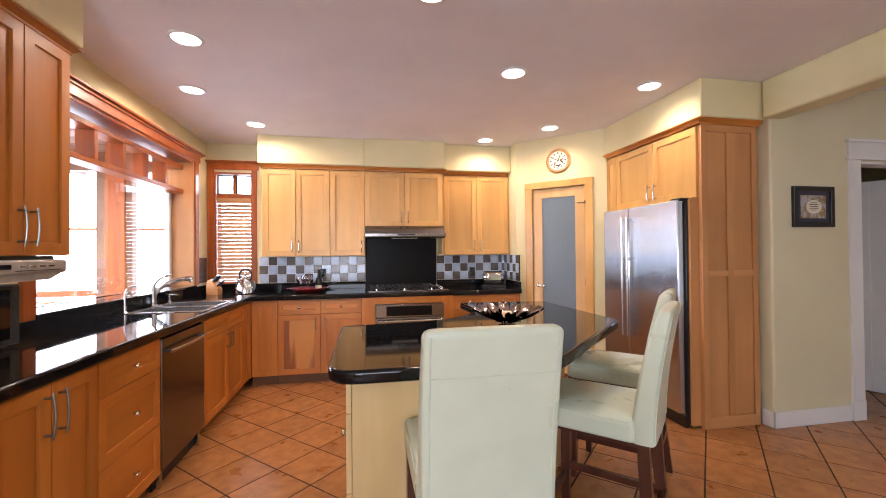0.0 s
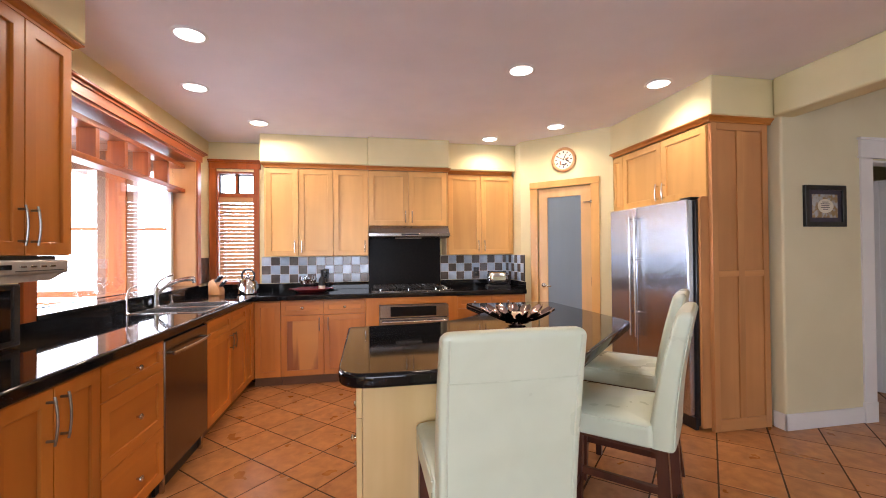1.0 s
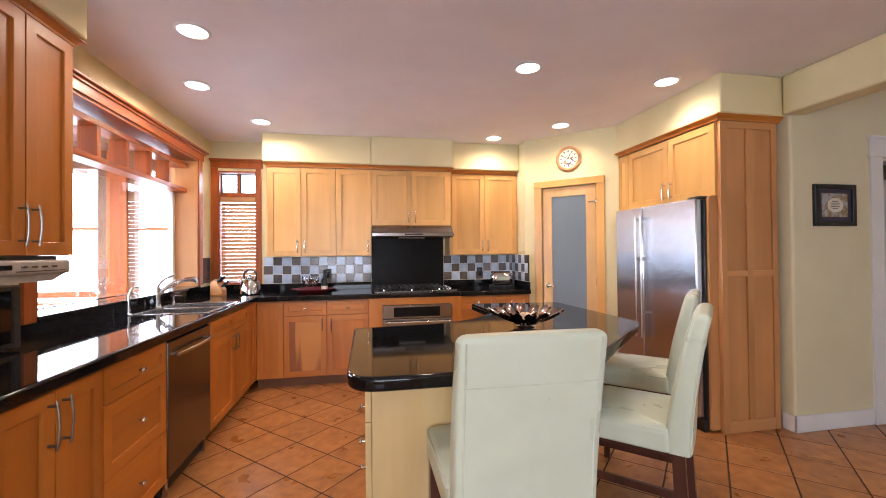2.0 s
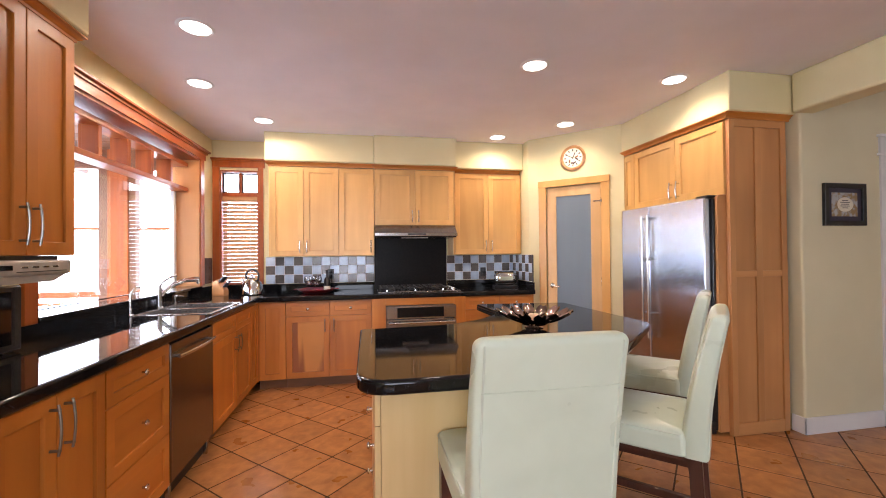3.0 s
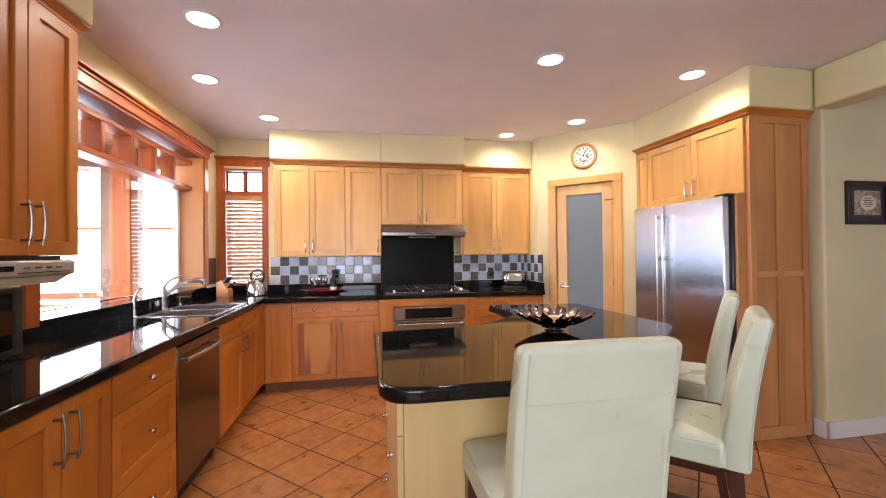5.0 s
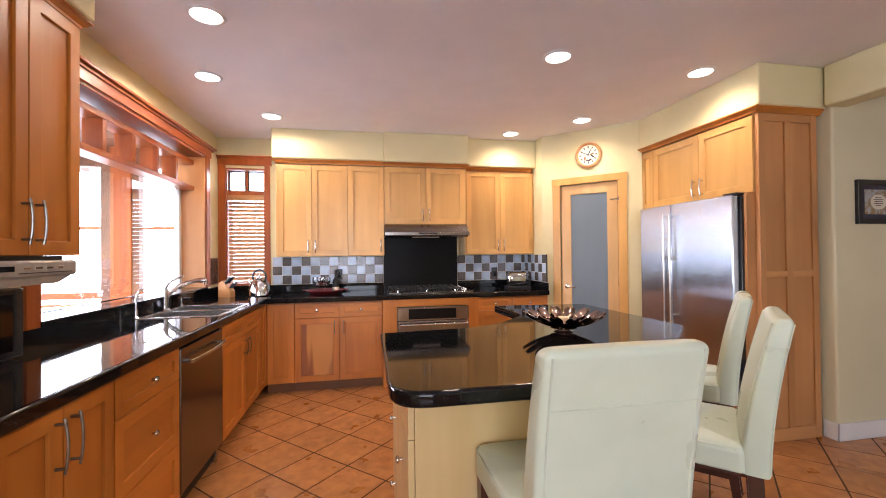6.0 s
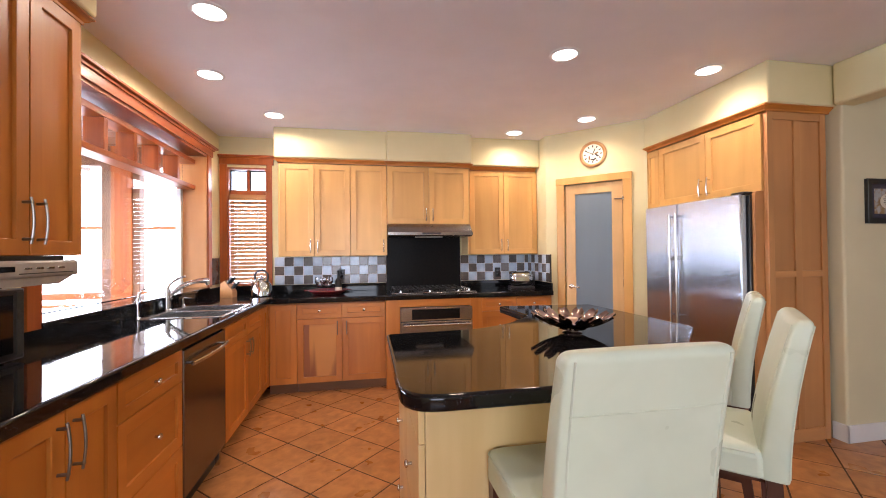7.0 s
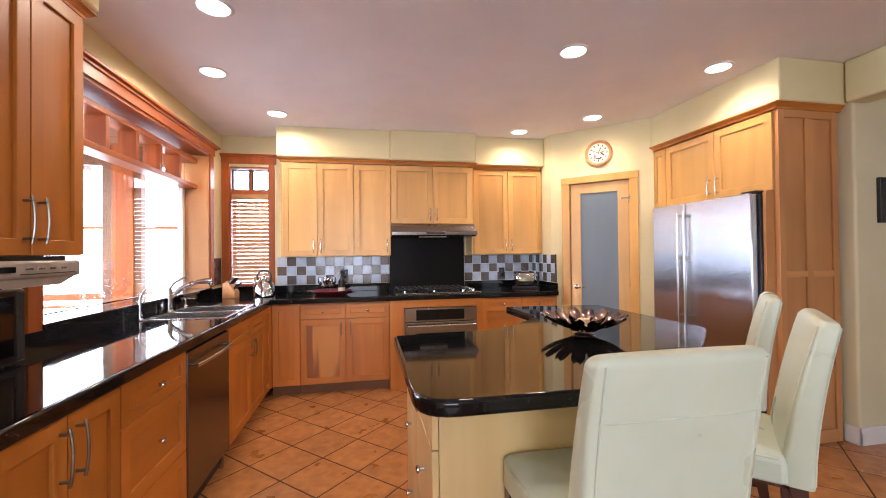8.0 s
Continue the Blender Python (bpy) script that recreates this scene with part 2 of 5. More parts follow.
def cyl(bm, p0, p1, r0, r1=None, n=16):
    p0, p1 = Vector(p0), Vector(p1)
    r1 = r0 if r1 is None else r1
    q = (p1 - p0).to_track_quat("Z", "Y")
    rings = []
    for p, r in ((p0, r0), (p1, r1)):
        rings.append([bm.verts.new(p + q @ Vector((r * math.cos(i * math.tau / n), r * math.sin(i * math.tau / n), 0))) for i in range(n)])
    for i in range(n):
        j = (i + 1) % n
        bm.faces.new((rings[0][i], rings[0][j], rings[1][j], rings[1][i]))
    bm.faces.new(rings[0][::-1])
    bm.faces.new(rings[1])
    return bm


def lathe(bm, profile, n=24, centre=(0, 0, 0)):
    cx, cy, cz = centre
    rings = []
    for r, z in profile:
        if r < 1e-5:
            rings.append([bm.verts.new((cx, cy, cz + z))])
        else:
            rings.append([bm.verts.new((cx + r * math.cos(i * math.tau / n), cy + r * math.sin(i * math.tau / n), cz + z)) for i in range(n)])
    for a, b in zip(rings, rings[1:]):
        for i in range(n):
            j = (i + 1) % n
            if len(a) == 1 and len(b) > 1:
                bm.faces.new((a[0], b[j], b[i]))
            elif len(b) == 1 and len(a) > 1:
                bm.faces.new((a[i], a[j], b[0]))
            elif len(a) > 1:
                bm.faces.new((a[i], a[j], b[j], b[i]))
    return bm


def tube(bm, pts, r, n=10):
    pts = [Vector(p) for p in pts]
    rs = r if isinstance(r, (list, tuple)) else [r] * len(pts)
    rings, ref = [], None
    for k, p in enumerate(pts):
        d = (pts[min(k + 1, len(pts) - 1)] - pts[max(k - 1, 0)]).normalized()
        if ref is None:
            ref = d.orthogonal().normalized()
        ref = (ref - d * ref.dot(d)).normalized()
        side = d.cross(ref)
        rings.append([bm.verts.new(p + rs[k] * (math.cos(i * math.tau / n) * ref + math.sin(i * math.tau / n) * side)) for i in range(n)])
    for a, b in zip(rings, rings[1:]):
        for i in range(n):
            j = (i + 1) % n
            bm.faces.new((a[i], a[j], b[j], b[i]))
    bm.faces.new(rings[0][::-1])
    bm.faces.new(rings[-1])
    return bm


def arc(p0, p1, p2, n=10):
    """Points of a smooth bow from p0 by way of the handle p1 to p2."""
    p0, p1, p2 = Vector(p0), Vector(p1), Vector(p2)
    return [(1 - t) ** 2 * p0 + 2 * t * (1 - t) * p1 + t * t * p2 for t in [i / n for i in range(n + 1)]]


def prism(bm, pts, z0, z1, bevel=0.0, seg=3):
    lo, hi = [bm.verts.new((x, y, z0)) for x, y in pts], [bm.verts.new((x, y, z1)) for x, y in pts]
    n = len(pts)
    top, bot = bm.faces.new(hi), bm.faces.new(lo[::-1])
    for i in range(n):
        j = (i + 1) % n
        bm.faces.new((lo[i], lo[j], hi[j], hi[i]))
    if bevel:
        bmesh.ops.bevel(bm, geom=list(top.edges) + list(bot.edges), offset=bevel, segments=seg, profile=0.5, affect="EDGES")
    return bm


def rounded(pts, radii, n=6):
    """A polygon with its corners rounded."""
    out = []
    for i, p in enumerate(pts):
        r = radii[i]
        p, a, b = Vector(p), Vector(pts[i - 1]), Vector(pts[(i + 1) % len(pts)])
        if not r:
            out.append(tuple(p))
            continue
        s, e = p + (a - p).normalized() * r, p + (b - p).normalized() * r
        out += [tuple((1 - t) ** 2 * s + 2 * t * (1 - t) * p + t * t * e) for t in [k / n for k in range(n + 1)]]
    return out


def ring(bm, x0, x1, z0, z1, s, y0, y1, top=None, low=None):
    """A rectangular frame in the x-z plane as one closed piece: s wide at the sides, top and low where they differ."""
    top, low = top or s, low or s
    outer = [(x0, z0), (x1, z0), (x1, z1), (x0, z1)]
    inner = [(x0 + s, z0 + low), (x1 - s, z0 + low), (x1 - s, z1 - top), (x0 + s, z1 - top)]
    c = 0.0018
    grow = [(-1, -1), (1, -1), (1, 1), (-1, 1)]
    loops = []
    for pts, y, g in ((outer, y1, 0), (outer, y0 + c, 0), (outer, y0, -c), (inner, y0, c), (inner, y0 + c, 0), (inner, y1, 0)):
        loops.append([bm.verts.new((p[0] + g * q[0], y, p[1] + g * q[1])) for p, q in zip(pts, grow)])
    for k in range(6):
        a, b = loops[k], loops[(k + 1) % 6]
        for i in range(4):
            bm.faces.new((a[i], a[(i + 1) % 4], b[(i + 1) % 4], b[i]))
    return bm


def mesh_of(name, bm, material_, smooth=True):
    bmesh.ops.recalc_face_normals(bm, faces=bm.faces)
    me = bpy.data.meshes.new(name)
    bm.to_mesh(me)
    bm.free()
    me.materials.append(material_)
    if smooth:
        me.shade_smooth()
        me.set_sharp_from_angle(angle=radians(38))
        for p in me.polygons:
            if p.area > 1e-4 and max(abs(c) for c in p.normal) > 0.99995:
                p.use_smooth = False
    return me


def part(name, bm, material_, parent=None, label="", at=None):
    ob = new(name, mesh_of(name, bm, material_))
    if parent:
        ob.parent = parent
    if at is not None:
        ob.matrix_basis = at
    return tagged(ob, label) if label else ob


def thing(name, label, category, m=None, group="", kind=""):
    ob = new(name)
    ob.empty_display_size = 0.1
    if m is not None:
        ob.matrix_basis = m
    return tagged(ob, label, category, group, kind)


def structure(name, bm, material_, label="", category="", parent=None):
    ob = part(name, bm, material_, parent)
    return tagged(ob, label, category or name.split("_")[0], kind="structure")


def B():
    return bmesh.new()


def bx(a, b, bevel=0.0, seg=2):
    return box(bmesh.new(), a, b, bevel, seg)


# ---- the shell of the room ----
WX, BY, RX, HX = -1.735, 5.32, 3.171, 6.2   # left wall, back wall, beam wall, far hall wall
REAR = -3.3
LEDGE = 1.05
OUT = -2.0                               # outer face of the left wall
floor = structure("floor", bx((OUT, REAR - 0.2, -0.12), (HX + 0.2, BY + 0.2, -0.0018)), M["grout"], "terracotta tiled floor laid diagonally with dark grout", "floor")
ceiling = structure("ceiling", bx((OUT, REAR - 0.2, CEIL), (HX + 0.2, BY + 0.2, CEIL + 0.15)), M["ceiling"], "matt pale ceiling with recessed downlights", "ceiling")

WIN_Y0, WIN_Y1, WIN_TOP = 2.785, 4.95, 2.395
bm = B()
box(bm, (OUT, REAR, 0), (WX, WIN_Y0, CEIL))
box(bm, (OUT, WIN_Y1, 0), (WX, BY, CEIL))
box(bm, (OUT, WIN_Y0, 0), (WX, WIN_Y1, LEDGE - 0.035))
box(bm, (OUT, WIN_Y0, WIN_TOP), (WX, WIN_Y1, CEIL))
structure("wall_west", bm, M["cream"], "cream painted wall with a wide timber window", "wall")

NX0, NX1, NZ0, NZ1 = -1.655, -1.235, 1.05, 2.345
bm = B()
box(bm, (OUT, BY, 0), (NX0, BY + 0.2, CEIL))
box(bm, (NX1, BY, 0), (RX + 1.2, BY + 0.2, CEIL))
box(bm, (NX0, BY, 0), (NX1, BY + 0.2, NZ0))
box(bm, (NX0, BY, NZ1), (NX1, BY + 0.2, CEIL))
structure("wall_north", bm, M["cream"], "cream painted wall behind the cooktop", "wall")

# return wall and the diagonal pantry wall, with its doorway
RETX, DC = 1.865, 6.65
S2 = math.sqrt(2)
DIAG0, DIAG1 = Vector((RETX, DC - RETX)), Vector((2.585, DC - 2.585))
structure("wall_return", prism(B(), rounded([(RETX, BY), tuple(DIAG0), (RETX + 0.12, DC - RETX - 0.06), (RETX + 0.12, BY)], [0, 0.03, 0, 0]), 0, CEIL), M["cream"],
          "short cream wall beside the counter", "wall")
# diagonal frame: local x along the wall towards the refrigerator, local -y into the kitchen
DM = Matrix.Translation((DIAG0.x, DIAG0.y, 0)) @ Matrix.Rotation(radians(-45), 4, "Z")
DLEN = (DIAG1 - DIAG0).length
D0, D1, DTOP = 0.205, 0.817, 2.107
bm = B()
box(bm, (0.0, 0, 0), (D0, 0.11, CEIL))
box(bm, (D1, 0, 0), (DLEN + 0.02, 0.11, CEIL))
box(bm, (D0, 0, DTOP), (D1, 0.11, CEIL))
tagged(part("wall_diagonal", bm, M["cream"], at=DM), "cream corner wall holding the pantry door", "wall", kind="structure")

# soffits over the cabinets
SOF1, SOF2, SOF3 = 4.87, 4.835, 4.95
for nm, a, b in (("soffit_north", (-1.075, SOF1, 2.375), (0.075, BY, CEIL)), ("soffit_hood", (0.075, SOF2, 2.365), (1.012, BY, CEIL)),
                 ("soffit_corner", (1.012, SOF3, 2.365), (RETX, BY, CEIL)), ("soffit_west", (WX, -1.5, 2.432), (-1.322, 2.53, CEIL)),
                 ("soffit_east", (2.585, 2.795, 2.388), (3.32, 4.1, CEIL))):
    structure(nm, bx(a, b, 0.012, 3), M["cream"], "cream painted soffit above the cabinets", "soffit")

# wall behind the refrigerator, the beam over the wide opening, and the hall
EY = 2.765
structure("wall_east", bx((3.26, EY + 0.1, 0), (3.41, BY + 0.2, CEIL)), M["cream"], "cream wall behind the refrigerator", "wall")
structure("wall_stub", prism(B(), rounded([(RX, EY), (4.03, EY), (4.03, EY + 0.124), (RX, EY + 0.124)], [0.02, 0, 0, 0.02]), 0, CEIL), M["cream_cool"], "bullnosed pale wall end holding a framed picture", "wall")
structure("beam", bx((RX - 0.052, REAR, 2.39), (RX + 0.13, EY + 0.02, CEIL), 0.018, 4), M["cream"], "cream plastered beam over the hall opening", "beam")
HD0, HD1, HTOP = 4.03, 5.0, 2.085
bm = B()
box(bm, (HD1, EY, 0), (HX, EY + 0.124, CEIL))
box(bm, (HD0, EY, HTOP), (HD1, EY + 0.124, CEIL))
structure("wall_hall", bm, M["cream_cool"], "pale hall wall round a white doorway", "wall")
structure("wall_hall_end", bx((HX, REAR, 0), (HX + 0.15, BY, CEIL)), M["cream_cool"], "pale wall closing the hall", "wall")
structure("wall_side_room", bx((3.41, 4.6, 0), (HX, 4.72, CEIL)), M["cream_cool"], "pale wall of the room beyond the door", "wall")
bm = B()
for a, b in (((WX, REAR - 0.15, 0), (-1.6, REAR, CEIL)), ((0.2, REAR - 0.15, 0), (3.7, REAR, CEIL)), ((5.5, REAR - 0.15, 0), (HX, REAR, CEIL)), ((3.7, REAR - 0.15, 0), (5.5, REAR, 0.3)), ((3.7, REAR - 0.15, 2.4), (5.5, REAR, CEIL)), ((-1.6, REAR - 0.15, 0), (0.2, REAR, 0.6)), ((-1.6, REAR - 0.15, 2.4), (0.2, REAR, CEIL))):
    box(bm, a, b)
structure("wall_south", bm, M["cream"], "cream wall with a wide rear window and an added hall window", "wall")

for nm, a, b in (("baseboard_stub", (RX - 0.014, EY - 0.014, 0), (RX, EY + 0.09, 0.125)), ("baseboard_hall", (RX - 0.014, EY - 0.014, 0), (3.905, EY, 0.125)),
                 ("baseboard_hall_end", (HX - 0.014, REAR, 0), (HX, EY, 0.125))):
    structure(nm, bx(a, b, 0.005), M["white"], "white painted baseboard", "baseboard")

# ---- left window ----
def left_window():
    w = tagged(new("window_1"), "wide reddish timber window with small transom lights above", "window", kind="structure")
    xo, xt = OUT + 0.02, OUT + 0.05
    part("window_header", box(box(bx((WX, 2.3, 2.385), (WX + 0.03, 5.06, 2.45)), (WX, 2.3, 2.45), (WX + 0.045, 5.08, 2.468), 0.003), (WX, 2.3, 2.468), (WX + 0.07, 5.10, 2.488), 0.005), M["fir_y"], w)
    part("head_jamb", bx((OUT, WIN_Y0, WIN_TOP - 0.03), (WX + 0.012, WIN_Y1, WIN_TOP), 0.002), M["fir_y"], w)
    # far jamb in paler wood than the fir: daylight falling on it, as colour
    part("side_jamb", bx((OUT, WIN_Y1 - 0.022, LEDGE), (WX + 0.01, WIN_Y1, WIN_TOP - 0.03), 0.002), M["maple_mid"], w)
    part("side_jamb", bx((OUT, WIN_Y0, LEDGE), (WX + 0.01, WIN_Y0 + 0.022, WIN_TOP - 0.03), 0.002), M["fir"], w)
    part("casing", bx((WX, WIN_Y1 - 0.008, LEDGE), (WX + 0.024, WIN_Y1 + 0.085, 2.385), 0.003), M["fir"], w)
    part("casing", bx((WX, WIN_Y0 - 0.085, LEDGE - 0.03), (WX + 0.024, WIN_Y0 + 0.008, 2.385), 0.003), M["fir"], w)
    # transom: rails and deep mullions
    part("transom_rail", bx((xt - 0.01, WIN_Y0 + 0.022, 2.03), (xt + 0.125, WIN_Y1 - 0.022, 2.072), 0.004), M["fir_y"], w)
    part("transom_rail", bx((xt - 0.01, WIN_Y0 + 0.022, 2.285), (xt + 0.125, WIN_Y1 - 0.022, 2.33), 0.004), M["fir_y"], w)
    ys = [WIN_Y0 + 0.022 + i * 0.3535 for i in range(7)]
    for y in ys[1:-1]:
        part("mullion", bx((xt - 0.008, y - 0.023, 2.075), (xt + 0.118, y + 0.021, 2.285), 0.003), M["fir"], w)
    for y0, y1 in zip(ys, ys[1:]):
        pane = part("pane", bx((xt + 0.012, y0 + 0.02, 2.07), (xt + 0.017, y1 - 0.02, 2.29)), M["glass"], w)
        pane.visible_shadow = False
    # the large lower pane in its slim frame
    for a, b in (((xo - 0.01, WIN_Y0 + 0.022, LEDGE), (xo + 0.03, WIN_Y1 - 0.022, LEDGE + 0.004)),):
        part("sill_rail", bx(a, b, 0.003), M["granite"], w)
    for y in (WIN_Y0 + 0.022, WIN_Y1 - 0.07):
        part("stile", bx((xo - 0.01, y, LEDGE + 0.012), (xo + 0.04, y + 0.048, 2.03), 0.003), M["white"] if y > 4 else M["fir"], w)
    pane = part("pane", bx((xo + 0.012, WIN_Y0 + 0.06, LEDGE + 0.02), (xo + 0.018, WIN_Y1 - 0.06, 2.035)), M["glass"], w)
    pane.visible_shadow = False


left_window()


# ---- narrow back window with its blind ----
def narrow_window():
    w = tagged(new("window_2"), "narrow reddish timber window with two transom lights", "window", kind="structure")
    y = BY
    part("window_header", box(box(bx((-1.725, y - 0.028, 2.375), (-1.165, y, 2.44)), (-1.73, y - 0.04, 2.44), (-1.15, y, 2.457), 0.003), (-1.733, y - 0.058, 2.457), (-1.14, y, 2.477), 0.004), M["fir"], w)
    part("casing", bx((-1.725, y - 0.022, 1.03), (NX0 + 0.006, y, 2.375), 0.003), M["fir"], w)
    part("casing", bx((NX1 - 0.006, y - 0.022, 1.03), (-1.183, y, 2.375), 0.003), M["fir"], w)
    part("window_sill", bx((-1.725, y - 0.03, 1.03), (-1.183, y + 0.1, 1.055), 0.003), M["fir"], w)
    for x0, x1 in ((NX0, NX0 + 0.018), (NX1 - 0.018, NX1)):
        part("side_jamb", bx((x0, y - 0.004, NZ0), (x1, y + 0.2, NZ1), 0.002), M["fir"], w)
    part("head_jamb", bx((NX0 + 0.018, y - 0.004, NZ1 - 0.018), (NX1 - 0.018, y + 0.2, NZ1), 0.002), M["fir"], w)
    part("transom_rail", bx((NX0 + 0.018, y + 0.03, 2.03), (NX1 - 0.018, y + 0.12, 2.09), 0.003), M["fir"], w)
    part("mullion", bx((-1.457, y + 0.05, 2.09), (-1.433, y + 0.10, NZ1 - 0.018), 0.003), M["fir"], w)
    for x0, x1 in ((NX0 + 0.018, -1.457), (-1.433, NX1 - 0.018)):
        part("window_frame", ring(B(), x0, x1, 2.09, 2.322, 0.012, y + 0.06, y + 0.09), M["black"], w)
        part("pane", bx((x0 + 0.008, y + 0.073, 2.098), (x1 - 0.008, y + 0.078, 2.314)), M["glass"], w).visible_shadow = False
    part("pane", bx((NX0 + 0.018, y + 0.15, NZ0), (NX1 - 0.018, y + 0.155, 2.04)), M["glass"], w).visible_shadow = False
    b = thing("window_blind", "warm wooden slatted blind, lowered with slats tilted open", "blind", pose(-1.445, y + 0.045, 1.06))
    part("headrail", bx((-0.19, -0.034, 0.925), (0.19, 0.028, 0.985), 0.004), M["slat"], b)
    me = mesh_of("slat", bx((-0.189, -0.0255, -0.0014), (0.189, 0.0255, 0.0014)), M["slat"])
    for i in range(21):
        s = new("slat", me)
        s.parent = b
        s.matrix_basis = pose(0, 0, 0.045 + i * 0.0425, 46)
    part("bottom_rail", bx((-0.189, -0.024, 0.0), (0.189, 0.024, 0.018), 0.004), M["slat"], b)
    for x in (-0.11, 0.11):
        part("cord", cyl(B(), (x, -0.027, 0.01), (x, -0.027, 0.93), 0.0022, n=6), M["paper"], b)


narrow_window()


# ---- outside the left window: covered porch with glazed end ----
def porch():
    structure("ground", bx((-60, -60, -0.5), (60, 60, -0.32)), M["outside"], "pale paved ground outside", "ground")
    roof = tagged(new("porch_roof"), "boarded timber porch ceiling", "roof", kind="structure")
    for i in range(16):
        y0 = 1.6 + i * 0.28
        part("board", bx((-3.5, y0, 2.60), (OUT - 0.002, y0 + 0.27, 2.63), 0.004), M["porch"], roof)
    part("fascia_beam", bx((-3.6, 1.5, 2.42), (-3.48, 6.2, 2.64), 0.005), M["porch"], roof)
    w = tagged(new("porch_window_wall"), "reddish timber window wall at the end of the porch", "window wall", kind="structure")
    y = 5.62
    part("post", bx((-2.93, y - 0.05, -0.05), (-2.72, y + 0.12, 2.6), 0.006), M["fir"], w)
    for x0, x1 in ((-3.03, -2.93), (-2.72, -2.65)):
        part("casing", bx((x0, y - 0.03, -0.05), (x1, y + 0.08, 2.6), 0.004), M["porch"], w)
    part("post", bx((-2.27, y - 0.05, -0.05), (OUT - 0.002, y + 0.12, 2.6), 0.006), M["porch"], w)
    part("post", bx((-4.3, y - 0.05, -0.05), (-4.1, y + 0.12, 2.6), 0.006), M["porch"], w)
    for x0, x1 in ((-4.1, -3.03), (-2.65, -2.27)):
        part("bottom_rail", bx((x0, y - 0.02, 0.90), (x1, y + 0.08, 0.97), 0.004), M["fir"], w)
        part("sill", bx((x0, y - 0.06, 0.82), (x1, y + 0.1, 0.85), 0.004), M["fir"], w)
        part("meeting_rail", bx((x0, y - 0.0, 1.675), (x1, y + 0.05, 1.705), 0.004), M["fir"], w)
        part("top_rail", bx((x0, y - 0.02, 2.38), (x1, y + 0.08, 2.6), 0.004), M["porch"], w)
    bm = B()
    box(bm, (-14, 14, -0.3), (6, 14.1, 12))
    box(bm, (-14.1, -10, -0.3), (-14, 14, 12))
    structure("backdrop", bm, M["sky_glow"], "bright white overcast sky", "sky")


porch()

# ---- cabinets ----
def bow_handle(parent, x, z, length=0.13, y=0.0, level=False):
    """A bowed bar pull on two short feet, standing out towards -y."""
    h = length / 2
    ends = [(x - h, z), (x + h, z)] if level else [(x, z - h), (x, z + h)]
    (xa, za), (xb, zb) = ends
    ex, ez = (0.018, 0) if level else (0, 0.018)
    bm = B()
    tube(bm, arc((xa - ex, y - 0.026, za - ez), ((xa + xb) / 2, y - 0.044, (za + zb) / 2), (xb + ex, y - 0.026, zb + ez), 10), 0.0047 if parent.data.materials[0] != M["maple_lit"] else 0.006, 8)
    for px, pz in ends:
        cyl(bm, (px, y, pz), (px, y - 0.033, pz), 0.0055, n=8)
    return part("handle", bm, M["nickel_dim"], parent, "satin nickel bow handle")


def knob(parent, x, z, y=0.0):
    bm = B()
    cyl(bm, (x, y, z), (x, y - 0.016, z), 0.006, n=10)
    bm2 = bmesh.new()
    lathe(bm2, [(0.0, 0.0), (0.010, 0.001), (0.0155, 0.006), (0.0145, 0.011), (0.008, 0.0145), (0, 0.0152)], 14)
    bmesh.ops.transform(bm2, matrix=Matrix.Translation((x, y - 0.014, z)) @ Matrix.Rotation(radians(90), 4, "X"), verts=bm2.verts)
    tmp = bpy.data.meshes.new("knob_head")
    bm2.to_mesh(tmp)
    bm2.free()
    bm.from_mesh(tmp)
    bpy.data.meshes.remove(tmp)
    return part("knob", bm, M["nickel"], parent, "round nickel knob")


def front(kind, parent, x0, x1, z0, z1, pull=None, y=0.0, material_=None):
    """A shaker door or drawer front, its face in the plane y; the recessed panel is a mesh of its own."""
    g, t = 0.0022, 0.021
    x0, x1, z0, z1 = x0 + g, x1 - g, z0 + g, z1 - g
    level = (x1 - x0) > (z1 - z0)
    mt = material_ or M["maple_x" if level else "maple"]
    s = min(0.058, 0.26 * min(x1 - x0, z1 - z0) + 0.01)
    f = part(kind, ring(B(), x0, x1, z0, z1, s, y, y + t), mt, parent)
    part("panel", bx((x0 + s - 0.003, y + 0.012, z0 + s - 0.003), (x1 - s + 0.003, y + 0.018, z1 - s + 0.003)), mt, f)
    if pull:
        if pull[0] == "knob":
            knob(f, (x0 + x1) / 2, (z0 + z1) / 2 if len(pull) == 1 else pull[1], y)
        else:
            h = bow_handle(f, pull[1], pull[2], pull[3] if len(pull) > 3 else 0.1, y)
            # brighter nickel puts the stronger light up here into the handle's colour
            if mt == M["maple_lit"]:
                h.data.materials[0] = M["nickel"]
    return f


def cabinet(m, w, z0, z1, depth, fronts, label, name="base_cabinet", toe=True, group="", body_top=None, wood=None):
    c = thing(name, label, "cabinet", m, group)
    part("body", bx((0.001, 0.022, z0), (w - 0.001, depth, body_top or z1), 0.0015, 1), wood or M["maple"], c)
    if toe:
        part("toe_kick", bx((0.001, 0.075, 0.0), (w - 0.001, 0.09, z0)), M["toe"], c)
    for f in fronts:
        front(f[0], c, *f[1:5], f[5] if len(f) > 5 else None, 0.0, wood)
    return c


BF, BT, CT = 4.65, 0.895, 0.945    # back base front, underside and top of the counters
LF = -1.085


def left_at(y):
    return Matrix.Translation((LF, y, 0)) @ Matrix.Rotation(radians(90), 4, "Z")


def back_at(x, y):
    return Matrix.Translation((x, y, 0))


def right_at(x, y):
    return Matrix.Translation((x, y, 0)) @ Matrix.Rotation(radians(-90), 4, "Z")


